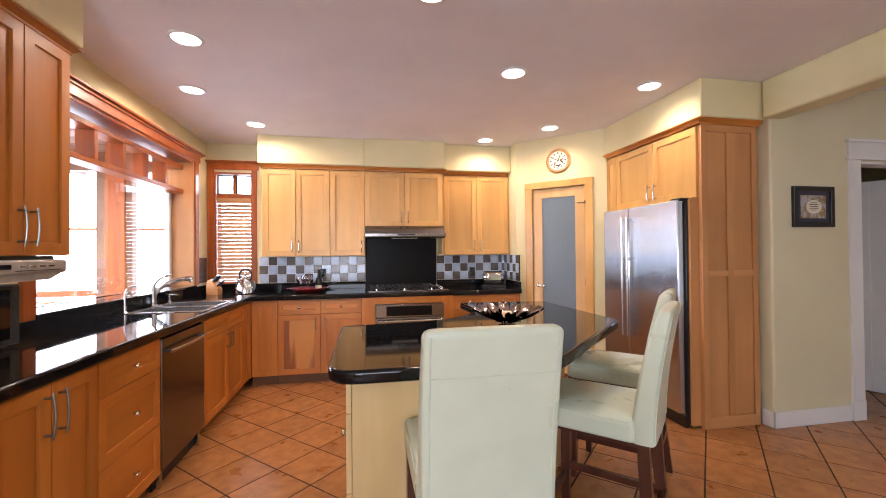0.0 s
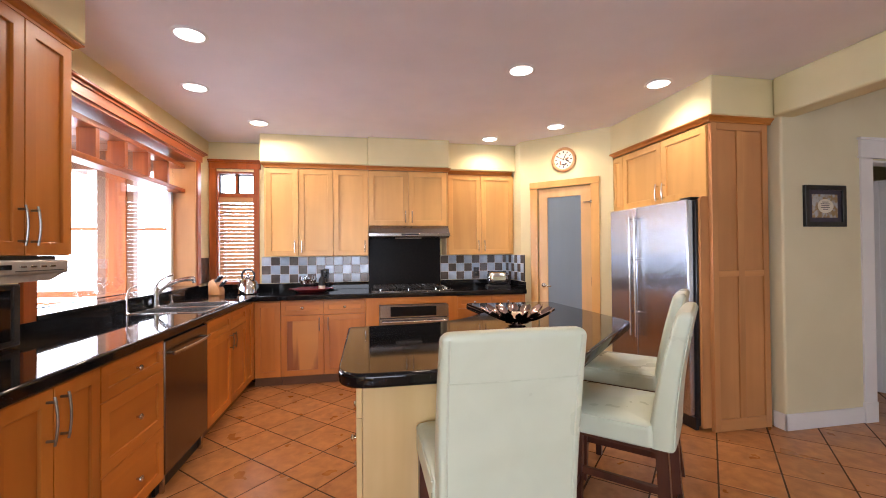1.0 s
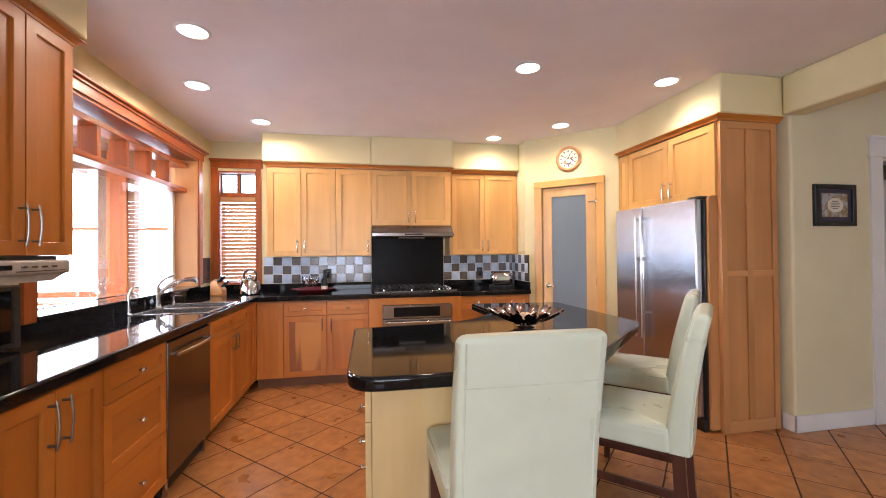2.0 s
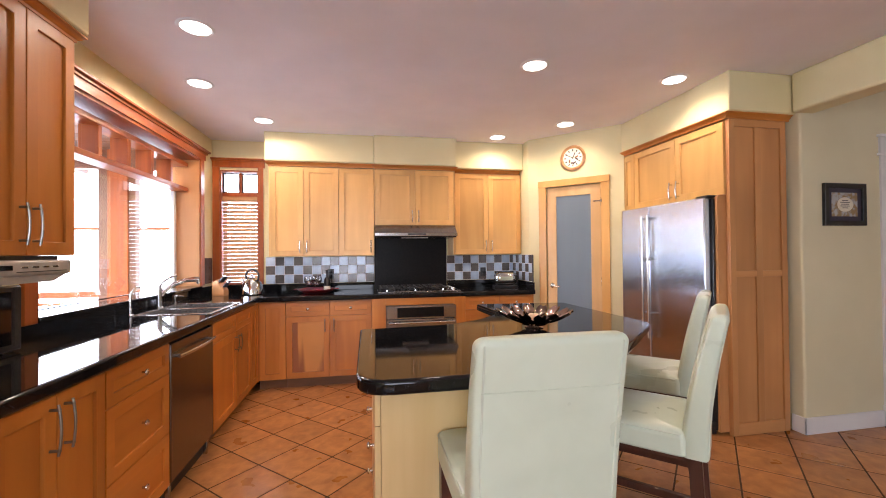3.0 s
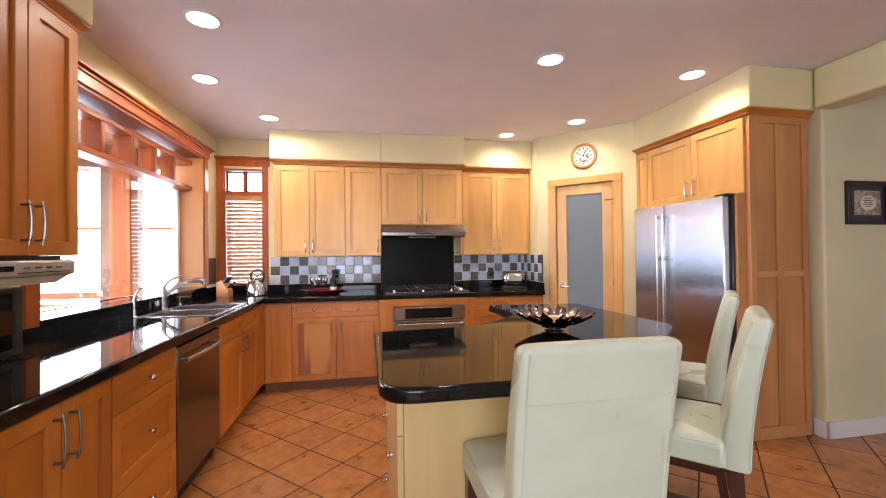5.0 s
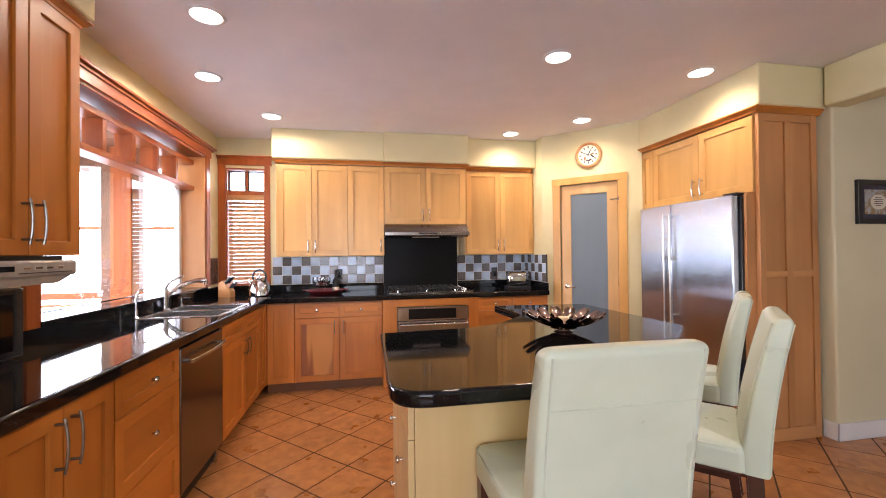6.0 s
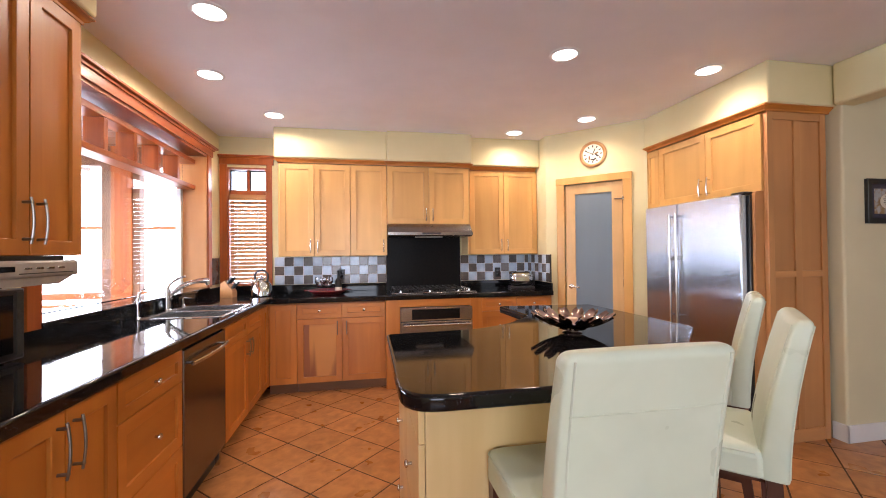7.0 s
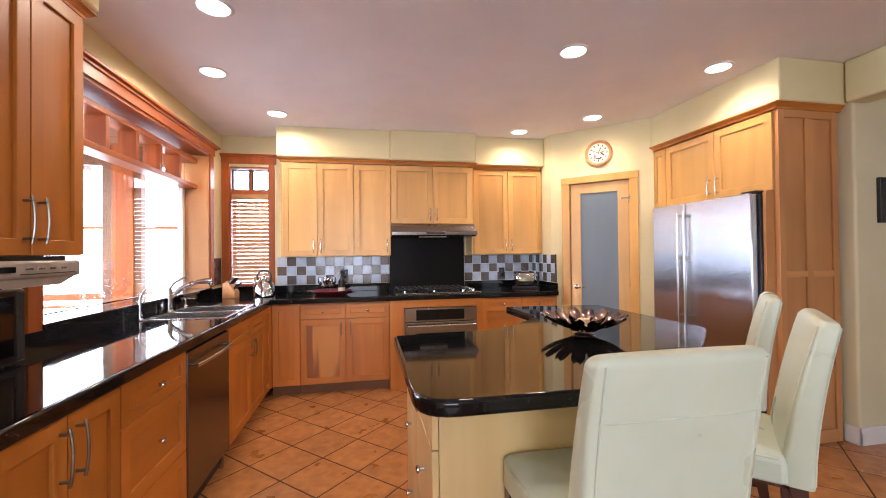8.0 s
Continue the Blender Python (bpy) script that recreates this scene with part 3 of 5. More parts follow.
G1 = "base cabinets along the window wall"
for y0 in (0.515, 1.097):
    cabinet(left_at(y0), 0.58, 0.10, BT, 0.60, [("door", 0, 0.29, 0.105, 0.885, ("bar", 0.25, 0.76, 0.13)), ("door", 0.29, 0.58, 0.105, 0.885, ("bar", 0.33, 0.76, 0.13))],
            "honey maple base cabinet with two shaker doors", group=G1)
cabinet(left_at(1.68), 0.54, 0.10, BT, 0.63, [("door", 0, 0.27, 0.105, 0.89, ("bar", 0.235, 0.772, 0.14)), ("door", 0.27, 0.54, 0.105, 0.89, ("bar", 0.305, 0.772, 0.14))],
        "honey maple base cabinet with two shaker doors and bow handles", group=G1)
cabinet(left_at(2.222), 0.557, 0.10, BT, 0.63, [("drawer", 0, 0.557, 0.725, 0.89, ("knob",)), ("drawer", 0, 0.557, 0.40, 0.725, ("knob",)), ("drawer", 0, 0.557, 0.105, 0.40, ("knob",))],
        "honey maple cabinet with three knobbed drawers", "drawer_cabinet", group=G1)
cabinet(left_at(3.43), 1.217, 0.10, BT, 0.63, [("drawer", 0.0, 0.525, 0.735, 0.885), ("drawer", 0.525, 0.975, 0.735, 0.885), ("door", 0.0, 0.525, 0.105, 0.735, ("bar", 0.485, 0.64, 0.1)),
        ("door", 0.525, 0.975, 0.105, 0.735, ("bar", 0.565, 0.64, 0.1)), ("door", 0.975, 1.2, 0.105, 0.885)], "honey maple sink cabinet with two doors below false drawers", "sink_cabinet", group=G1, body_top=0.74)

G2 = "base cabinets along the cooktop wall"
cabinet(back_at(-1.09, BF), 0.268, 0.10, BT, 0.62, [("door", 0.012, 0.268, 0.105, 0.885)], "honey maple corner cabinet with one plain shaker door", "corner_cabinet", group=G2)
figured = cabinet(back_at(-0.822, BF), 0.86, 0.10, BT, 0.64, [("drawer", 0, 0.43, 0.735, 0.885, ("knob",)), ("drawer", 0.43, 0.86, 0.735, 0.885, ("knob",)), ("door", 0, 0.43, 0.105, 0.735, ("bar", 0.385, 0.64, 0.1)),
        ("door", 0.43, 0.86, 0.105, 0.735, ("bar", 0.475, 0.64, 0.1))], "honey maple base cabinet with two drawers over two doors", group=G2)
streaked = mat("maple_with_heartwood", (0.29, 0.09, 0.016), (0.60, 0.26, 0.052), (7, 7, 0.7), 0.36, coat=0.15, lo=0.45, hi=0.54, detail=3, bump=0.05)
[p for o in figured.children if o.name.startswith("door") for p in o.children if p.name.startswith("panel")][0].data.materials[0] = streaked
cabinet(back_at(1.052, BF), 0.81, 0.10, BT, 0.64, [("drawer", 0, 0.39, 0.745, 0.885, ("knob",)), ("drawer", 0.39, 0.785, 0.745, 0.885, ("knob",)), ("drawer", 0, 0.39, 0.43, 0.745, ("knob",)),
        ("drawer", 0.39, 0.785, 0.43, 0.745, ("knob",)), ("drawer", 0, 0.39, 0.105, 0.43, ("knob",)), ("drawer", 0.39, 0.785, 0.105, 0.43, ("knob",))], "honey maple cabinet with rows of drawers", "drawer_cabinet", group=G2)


bm = bx((-1.116, BF - 0.03, 0.10), (-1.080, BF + 0.045, BT - 0.001))
part("corner_post", bm, M["maple"], next(o for o in scene.objects if o.name == "corner_cabinet"), at=Matrix.Translation((1.09, -BF, 0)))


def oven():
    c = thing("oven_housing", "honey maple frame around the built-in oven", "cabinet", back_at(0.039, BF - 0.03))
    part("stile", bx((0.0, 0, 0.0), (0.145, 0.6, BT), 0.003), M["maple"], c)
    part("stile", bx((0.885, 0, 0.0), (1.008, 0.6, BT), 0.003), M["maple"], c)
    part("top_rail", bx((0.145, 0.002, 0.82), (0.885, 0.6, BT), 0.002), M["maple_x"], c)
    part("bottom_rail", bx((0.145, 0.002, 0.0), (0.885, 0.6, 0.12), 0.002), M["maple_x"], c)
    o = thing("built_in_oven", "stainless steel built-in oven with dark glass door", "oven", back_at(0.183, BF - 0.045))
    part("body", bx((0.004, 0.02, 0.122), (0.756, 0.55, 0.812)), M["black"], o)
    part("control_panel", bx((0.004, 0, 0.675), (0.756, 0.02, 0.812), 0.004), M["steel_x"], o)
    part("display", bx((0.12, -0.003, 0.69), (0.62, 0.004, 0.795), 0.002), M["splash"], o)
    d = part("door", bx((0.004, 0, 0.125), (0.756, 0.02, 0.668), 0.004), M["steel_x"], o)
    part("window", bx((0.12, -0.003, 0.24), (0.64, 0.004, 0.56), 0.002), M["black_glass"], d)
    bm = cyl(B(), (0.03, -0.045, 0.638), (0.73, -0.045, 0.638), 0.011)
    for x in (0.06, 0.70):
        cyl(bm, (x, 0, 0.638), (x, -0.045, 0.638), 0.008)
    part("handle", bm, M["nickel"], d, "level brushed bar handle")


oven()


def dishwasher():
    d = thing("dishwasher", "stainless steel dishwasher, toned dark for its reflections, with a bowed bar handle", "dishwasher", left_at(2.782))
    part("body", bx((0.006, 0.03, 0.10), (0.634, 0.58, BT - 0.004)), M["black"], d)
    door = part("door", bx((0.006, -0.004, 0.115), (0.634, 0.03, 0.878), 0.006, 3), M["steel_dark_sheen"], d)
    bm = tube(B(), arc((0.05, -0.03, 0.80), (0.32, -0.066, 0.80), (0.59, -0.03, 0.80), 12), 0.011, 10)
    for x in (0.075, 0.565):
        cyl(bm, (x, 0, 0.80), (x, -0.036, 0.80), 0.009)
    part("handle", bm, M["nickel"], door, "bowed bar handle")
    part("kick_plate", bx((0.006, 0.05, 0.0), (0.634, 0.07, 0.10), 0.002), M["black"], d)
    for x in (0.03, 0.58):
        part("foot", bx((x, 0.02, 0.0), (x + 0.025, 0.045, 0.10), 0.002), M["nickel"], d)


dishwasher()


# ---- worktops ----
def worktops():
    # left run, with a real cut-out for the sink, then the back run
    e = -1.068
    SX0, SX1, SY0, SY1 = -1.645, -1.13, 3.51, 4.20
    ee, fy = e - 0.02, BF - 0.016
    ob = part("worktop", bx((WX + 0.002, 0.4, BT), (ee, SY0, CT)), M["granite"])
    part("back_strip", bx((WX + 0.002, SY0, BT), (SX0, SY1, CT)), M["granite"], ob)
    part("front_strip", bx((SX1, SY0, BT), (ee, SY1, CT)), M["granite"], ob)
    part("corner_slab", bx((WX + 0.002, SY1, BT), (ee, fy, CT)), M["granite"], ob)
    part("return_slab", bx((WX + 0.002, fy, BT), (RETX - 0.002, BY - 0.002, CT)), M["granite"], ob)
    part("front_edge", bx((ee, 0.4, BT - 0.001), (e, BF - 0.036, CT + 0.0006), 0.0095, 4), M["granite"], ob)
    part("front_edge", bx((ee, BF - 0.036, BT - 0.001), (RETX - 0.004, fy, CT + 0.0006), 0.0095, 4), M["granite"], ob)
    tagged(ob, "polished black granite worktop running round the corner", "worktop")
    part("upstand", bx((WX + 0.002, 1.3, CT), (WX + 0.022, 4.96, LEDGE - 0.03), 0.002), M["granite"], ob)
    part("upstand", bx((WX + 0.002, 4.96, CT), (WX + 0.022, BY - 0.002, 1.03), 0.002), M["granite"], ob)
    part("upstand", bx((WX + 0.022, BY - 0.022, CT), (0.08, BY - 0.002, 1.028), 0.003), M["granite"], ob)
    part("upstand", bx((0.98, BY - 0.022, CT), (RETX - 0.022, BY - 0.002, 1.028), 0.003), M["granite"], ob)
    part("upstand", bx((RETX - 0.022, BF - 0.01, CT), (RETX - 0.002, BY - 0.022, 1.028), 0.003), M["granite"], ob)
    structure("window_ledge", bx((OUT + 0.002, WIN_Y0, LEDGE - 0.03), (WX + 0.034, WIN_Y1, LEDGE), 0.006, 3), M["granite"], "polished black granite window ledge", "ledge")

    s = thing("kitchen_sink", "stainless steel double-bowl sink set in granite", "sink", pose((SX0 + SX1) / 2, (SY0 + SY1) / 2, CT))
    hx, hy = (SX1 - SX0) / 2, (SY1 - SY0) / 2
    bm = B()
    for a, b in (((-hx - 0.012, -hy - 0.012), (-hx + 0.03, hy + 0.012)), ((hx - 0.02, -hy - 0.012), (hx + 0.012, hy + 0.012)), ((-hx + 0.03, -hy - 0.012), (hx - 0.02, -hy + 0.02)),
                 ((-hx + 0.03, hy - 0.02), (hx - 0.02, hy + 0.012)), ((-hx + 0.03, -0.02), (hx - 0.02, 0.02))):
        box(bm, (*a, -0.001), (*b, 0.005), 0.002)
    part("rim", bm, M["steel"], s)
    for y0, y1 in ((-hy + 0.02, -0.02), (0.02, hy - 0.02)):
        bm = B()
        x0, x1 = -hx + 0.03, hx - 0.02
        for a, b in (((x0, y0, -0.18), (x1, y1, -0.175)), ((x0, y0, -0.175), (x0 + 0.003, y1, 0)), ((x1 - 0.003, y0, -0.175), (x1, y1, 0)), ((x0, y0, -0.175), (x1, y0 + 0.003, 0)), ((x0, y1 - 0.003, -0.175), (x1, y1, 0))):
            box(bm, a, b)
        part("bowl", bm, M["steel"], s)
    # tall pull-out tap, with lever
    f = thing("kitchen_tap", "satin nickel pull-out mixer tap", "tap", pose(-1.672, 3.97, CT, 0, 0, -10))
    part("base", lathe(B(), [(0, 0), (0.032, 0), (0.032, 0.006), (0.024, 0.014), (0.022, 0.09), (0.024, 0.14), (0.022, 0.17), (0, 0.172)], 20), M["nickel"], f)
    part("spout", tube(B(), arc((0.0, 0.01, 0.10), (0.10, 0.05, 0.235), (0.265, 0.10, 0.225), 12), [0.019] * 7 + [0.018, 0.017, 0.018, 0.021, 0.022, 0.02], 12), M["nickel"], f)
    part("nozzle", cyl(B(), (0.255, 0.097, 0.226), (0.262, 0.1, 0.19), 0.018, 0.015), M["nickel"], f)
    part("lever", tube(B(), arc((0.0, 0.0, 0.165), (0.02, 0.01, 0.235), (0.12, 0.04, 0.262), 10), [0.013] * 3 + [0.010] * 4 + [0.008] * 4, 10), M["nickel"], f)
    w = thing("filter_tap", "slim chrome gooseneck filter tap", "tap", pose(-1.668, 3.55, CT, 0, 0, 25))
    part("base", lathe(B(), [(0, 0), (0.02, 0), (0.02, 0.005), (0.013, 0.012), (0.012, 0.055), (0, 0.057)], 16), M["chrome"], w)
    part("spout", tube(B(), [(0, 0, 0.05), (0, 0, 0.12)] + arc((0, 0, 0.12), (0.01, 0.04, 0.21), (0.06, 0.14, 0.19), 10), 0.0065, 10), M["chrome"], w)
    d = thing("soap_dispenser", "small satin nickel soap pump beside the sink", "dispenser", pose(-1.672, 4.25, CT))
    part("collar", lathe(B(), [(0, 0), (0.018, 0), (0.018, 0.01), (0.009, 0.016), (0.009, 0.055), (0, 0.056)], 14), M["nickel"], d)
    part("pump", box(cyl(B(), (0, 0, 0.05), (0, 0, 0.068), 0.012), (0, -0.008, 0.06), (0.07, 0.008, 0.072), 0.003), M["nickel"], d)


worktops()


# ---- upper cabinets ----
UB = 1.35
GU = "wall cabinets over the cooktop counter"
UY1, UY2, UY3 = 4.935, 4.895, 5.02
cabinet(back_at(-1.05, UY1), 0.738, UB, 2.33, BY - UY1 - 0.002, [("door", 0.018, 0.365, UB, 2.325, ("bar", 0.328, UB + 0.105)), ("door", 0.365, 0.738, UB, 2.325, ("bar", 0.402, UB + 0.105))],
        "honey maple wall cabinet with two shaker doors", "wall_cabinet", False, GU, wood=M["maple_lit"])
cabinet(back_at(-0.312, UY1), 0.39, UB, 2.33, BY - UY1 - 0.002, [("door", 0, 0.388, UB, 2.325, ("bar", 0.35, UB + 0.105))], "honey maple wall cabinet with a single shaker door", "wall_cabinet", False, GU, wood=M["maple_lit"])
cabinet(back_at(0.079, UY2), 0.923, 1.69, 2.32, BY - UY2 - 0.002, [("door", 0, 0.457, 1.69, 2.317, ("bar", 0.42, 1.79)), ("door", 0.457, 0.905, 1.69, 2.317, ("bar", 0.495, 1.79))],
        "honey maple cabinet with two doors above the range hood", "wall_cabinet", False, GU, wood=M["maple_lit"])
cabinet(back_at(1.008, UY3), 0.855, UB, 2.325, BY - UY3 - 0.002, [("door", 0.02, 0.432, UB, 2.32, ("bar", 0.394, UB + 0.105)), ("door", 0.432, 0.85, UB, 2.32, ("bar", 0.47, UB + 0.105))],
        "honey maple wall cabinet with two shaker doors beside the hood", "wall_cabinet", False, GU, wood=M["maple_lit"])
part("filler", bx((1.0, 5.0, UB), (1.007, BY - 0.002, 1.69)), M["maple_pale"]).name = "filler_panel"
tagged(bpy.data.objects["filler_panel"], "pale maple filler strip beside the black splashback", "panel", kind="structure")
GW = "wall cabinets over the window counter"
UX = -1.375
UBW = 1.375                        # underside of the wall cabinets by the window
for y0, lab in ((0.785, "honey maple wall cabinet with two shaker doors"), (1.365, "honey maple wall cabinet with two shaker doors"), (1.947, "honey maple wall cabinet with two doors above the radio")):
    m = Matrix.Translation((UX, y0, 0)) @ Matrix.Rotation(radians(90), 4, "Z")
    cabinet(m, 0.57, UBW, 2.402, UX - WX - 0.002, [("door", 0, 0.285, UBW, 2.396, ("bar", 0.252, UBW + 0.128, 0.135)), ("door", 0.285, 0.567, UBW, 2.396, ("bar", 0.318, UBW + 0.128, 0.135))], lab, "wall_cabinet", False, GW)


def crown(name, pts, z, label="honey maple crown moulding under the soffit"):
    """A stepped moulding along a line of points, standing out to the right of its way."""
    pts = [Vector(p) for p in pts]
    dirs = [(b - a).normalized() for a, b in zip(pts, pts[1:])]
    norms = [Vector((d.y, -d.x)) for d in dirs]

    def offset(o):
        out = [pts[0] + norms[0] * o]
        for i in range(1, len(pts) - 1):
            m = norms[i - 1] + norms[i]
            out.append(pts[i] + m * (o / (1 + norms[i - 1].dot(norms[i]))))
        return out + [pts[-1] + norms[-1] * o]

    bm = B()
    section = ((0.0, 0.004), (0.012, 0.006), (0.018, 0.016), (0.03, 0.026), (0.034, 0.034), (0.042, 0.034), (0.042, -0.012), (0.0, -0.012))
    loops = [[bm.verts.new((p.x, p.y, z + dz)) for p in offset(o)] for dz, o in section]
    for a, b in zip(loops, loops[1:] + loops[:1]):
        for i in range(len(pts) - 1):
            bm.faces.new((a[i], a[i + 1], b[i + 1], b[i]))
    bm.faces.new([l[0] for l in loops])
    bm.faces.new([l[-1] for l in loops][::-1])
    structure(name, bm, M["maple_x"], label, "trim")


crown("trim_crown_north", [(-1.045, BY - 0.01), (-1.045, UY1), (0.074, UY1)], 2.332)
crown("trim_crown_hood", [(0.088, UY2 + 0.05), (0.088, UY2), (1.0, UY2), (1.0, BY - 0.05)], 2.322)
crown("trim_crown_corner", [(1.03, UY3), (RETX - 0.03, UY3)], 2.322)
crown("trim_crown_west", [(UX, 0.6), (UX, 2.515), (WX + 0.03, 2.515)], 2.392)


# ---- range hood, splashback, cooktop ----
def cooking():
    h = thing("range_hood", "slim stainless steel range hood under the cabinet", "range hood", pose(0.083, UY2 - 0.10, 1.55))
    bm = B()
    prof = [(0.0, 0.03), (0.035, 0.0), (0.50, 0.0), (0.50, 0.138), (0.10, 0.138), (0.012, 0.058)]
    va, vb = [bm.verts.new((0.0, y, z)) for y, z in prof], [bm.verts.new((0.915, y, z)) for y, z in prof]
    bm.faces.new(va), bm.faces.new(vb[::-1])
    for i in range(6):
        bm.faces.new((va[i], vb[i], vb[(i + 1) % 6], va[(i + 1) % 6]))
    part("body", bm, M["steel_x"], h)
    part("lip", bx((-0.006, -0.008, 0.012), (0.921, 0.012, 0.05), 0.004), M["steel_x"], h)
    part("control_strip", bx((0.36, -0.012, 0.026), (0.56, -0.004, 0.042), 0.002), M["black"], h)
    part("lamp_lens", bx((0.30, 0.10, -0.006), (0.60, 0.16, 0.002), 0.002), M["paper"], h)
    tagged(part("splashback", bx((0.082, BY - 0.016, CT), (0.976, BY - 0.002, 1.69), 0.002), M["splash"]), "smooth black splashback behind the cooktop", "splashback")

    c = thing("gas_cooktop", "stainless gas cooktop with black cast iron grates", "cooktop", pose(0.105, 4.72, CT))
    part("tray", bx((0, 0, 0), (0.915, 0.50, 0.010), 0.004, 3), M["steel_x"], c)
    part("top_plate", bx((0.012, 0.012, 0.009), (0.903, 0.488, 0.0125), 0.001), M["black_glass"], c)
    for i in range(3):
        x0 = 0.025 + i * 0.255
        bm = B()
        for k in range(4):
            box(bm, (x0 + 0.01 + k * 0.07, 0.03, 0.038), (x0 + 0.022 + k * 0.07, 0.47, 0.05), 0.002, 1)
        for yy in (0.03, 0.245, 0.458):
            box(bm, (x0, yy, 0.036), (x0 + 0.243, yy + 0.012, 0.05), 0.002, 1)
        for fx in (x0, x0 + 0.231):
            for fy in (0.03, 0.458):
                box(bm, (fx, fy, 0.012), (fx + 0.012, fy + 0.012, 0.04))
        part("grate", bm, M["iron"], c)
        for yy in (0.13, 0.36):
            part("burner", lathe(B(), [(0, 0.012), (0.05, 0.012), (0.05, 0.022), (0.036, 0.026), (0.034, 0.033), (0, 0.034)], 18, (x0 + 0.12, yy, 0)), M["black"], c)
    for i in range(5):
        part("knob", lathe(B(), [(0, 0.012), (0.02, 0.012), (0.018, 0.036), (0, 0.038)], 16, (0.845, 0.07 + i * 0.09, 0)), M["nickel"], c)
    for i in range(3):
        part("knob", lathe(B(), [(0, 0.012), (0.012, 0.012), (0.010, 0.032), (0, 0.034)], 16, (0.10 + i * 0.31, 0.022, 0)), M["chrome"], c)


cooking()


# ---- refrigerator wall ----
FX, FARY = 2.605, 4.077       # faces of the cabinets over the refrigerator, and their far end
tall = thing("refrigerator_housing", "tall honey maple end panel with a cabinet over the refrigerator", "cabinet", right_at(FX, FARY))
# local x runs towards the camera from the pantry corner, local y into the wall
PL = FARY - 2.857
PY0, PY1 = 0.02, 0.53         # the end panel's front and back edges
# duller maple than the doors: the panel's shade and cool sheen are coloured in
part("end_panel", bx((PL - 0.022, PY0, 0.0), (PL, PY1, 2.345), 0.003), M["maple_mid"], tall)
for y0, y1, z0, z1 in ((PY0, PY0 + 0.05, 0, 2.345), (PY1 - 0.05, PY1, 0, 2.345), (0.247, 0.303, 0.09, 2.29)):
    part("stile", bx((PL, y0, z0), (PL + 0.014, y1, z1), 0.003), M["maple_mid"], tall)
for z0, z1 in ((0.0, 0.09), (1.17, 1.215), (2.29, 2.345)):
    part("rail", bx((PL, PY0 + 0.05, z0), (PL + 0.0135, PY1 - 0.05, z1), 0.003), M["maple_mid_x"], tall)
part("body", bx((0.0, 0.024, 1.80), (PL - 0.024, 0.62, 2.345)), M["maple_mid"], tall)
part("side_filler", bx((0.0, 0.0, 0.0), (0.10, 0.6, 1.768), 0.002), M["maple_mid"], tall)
front("door", tall, 0.0, 0.182, 1.772, 2.335, None, 0.0, M["maple_lit"])
front("door", tall, 0.182, 0.722, 1.785, 2.335, ("bar", 0.682, 1.888, 0.11), 0.0, M["maple_lit"])
front("door", tall, 0.722, 1.205, 1.785, 2.335, ("bar", 0.762, 1.888, 0.11), 0.0, M["maple_lit"])
bm = B()
lip = [(0.03, 0.02), (0.03, 1.785), (-0.03, 1.785), (-0.045, 1.775), (-0.052, 1.755), (-0.052, 0.02)]
va, vb = [bm.verts.new((PL - 0.05, y, z)) for y, z in lip], [bm.verts.new((PL - 0.0225, y, z)) for y, z in lip]
bm.faces.new(va), bm.faces.new(vb[::-1])
for k in range(6):
    bm.faces.new((va[k], vb[k], vb[(k + 1) % 6], va[(k + 1) % 6]))
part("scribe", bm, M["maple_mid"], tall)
crown("trim_crown_east", [(FX, FARY), (FX, 2.841), (3.16, 2.841)], 2.346)


def refrigerator():
    r = thing("refrigerator", "side by side stainless steel refrigerator", "refrigerator", right_at(2.48, 3.929))
    W = 1.005
    part("body", bx((0.01, 0.055, 0.03), (W + 0.022, 0.70, 1.76), 0.004), M["black"], r)
    for x0, x1 in ((0.0, 0.399), (0.405, W)):
        part("door", bx((x0, 0.0, 0.10), (x1, 0.052, 1.770), 0.010, 4), M["steel_up"], r)
    for x in (0.366, 0.438):
        bm = B()
        for z0, z1 in ((0.80, 1.30), (1.30, 1.69)):
            cyl(bm, (x, -0.05, z0), (x, -0.05, z1 - 0.004), 0.0115)
        for z in (0.82, 1.29, 1.31, 1.66):
            cyl(bm, (x, 0.0, z), (x, -0.05, z), 0.009)
        cyl(bm, (x, -0.05, 0.60), (x, -0.05, 0.80), 0.0115)
        part("handle", bm, M["nickel"], r, "long round bar handle")
    part("kick_grille", bx((0.01, 0.03, 0.0), (W + 0.02, 0.06, 0.09), 0.003), M["black"], r)
    part("hinge_cover", bx((W - 0.09, 0.01, 1.770), (W + 0.02, 0.10, 1.784), 0.004), M["black"], r)
    part("badge", bx((0.69, -0.002, 1.655), (0.74, 0.001, 1.668), 0.0008), M["nickel"], r)


refrigerator()


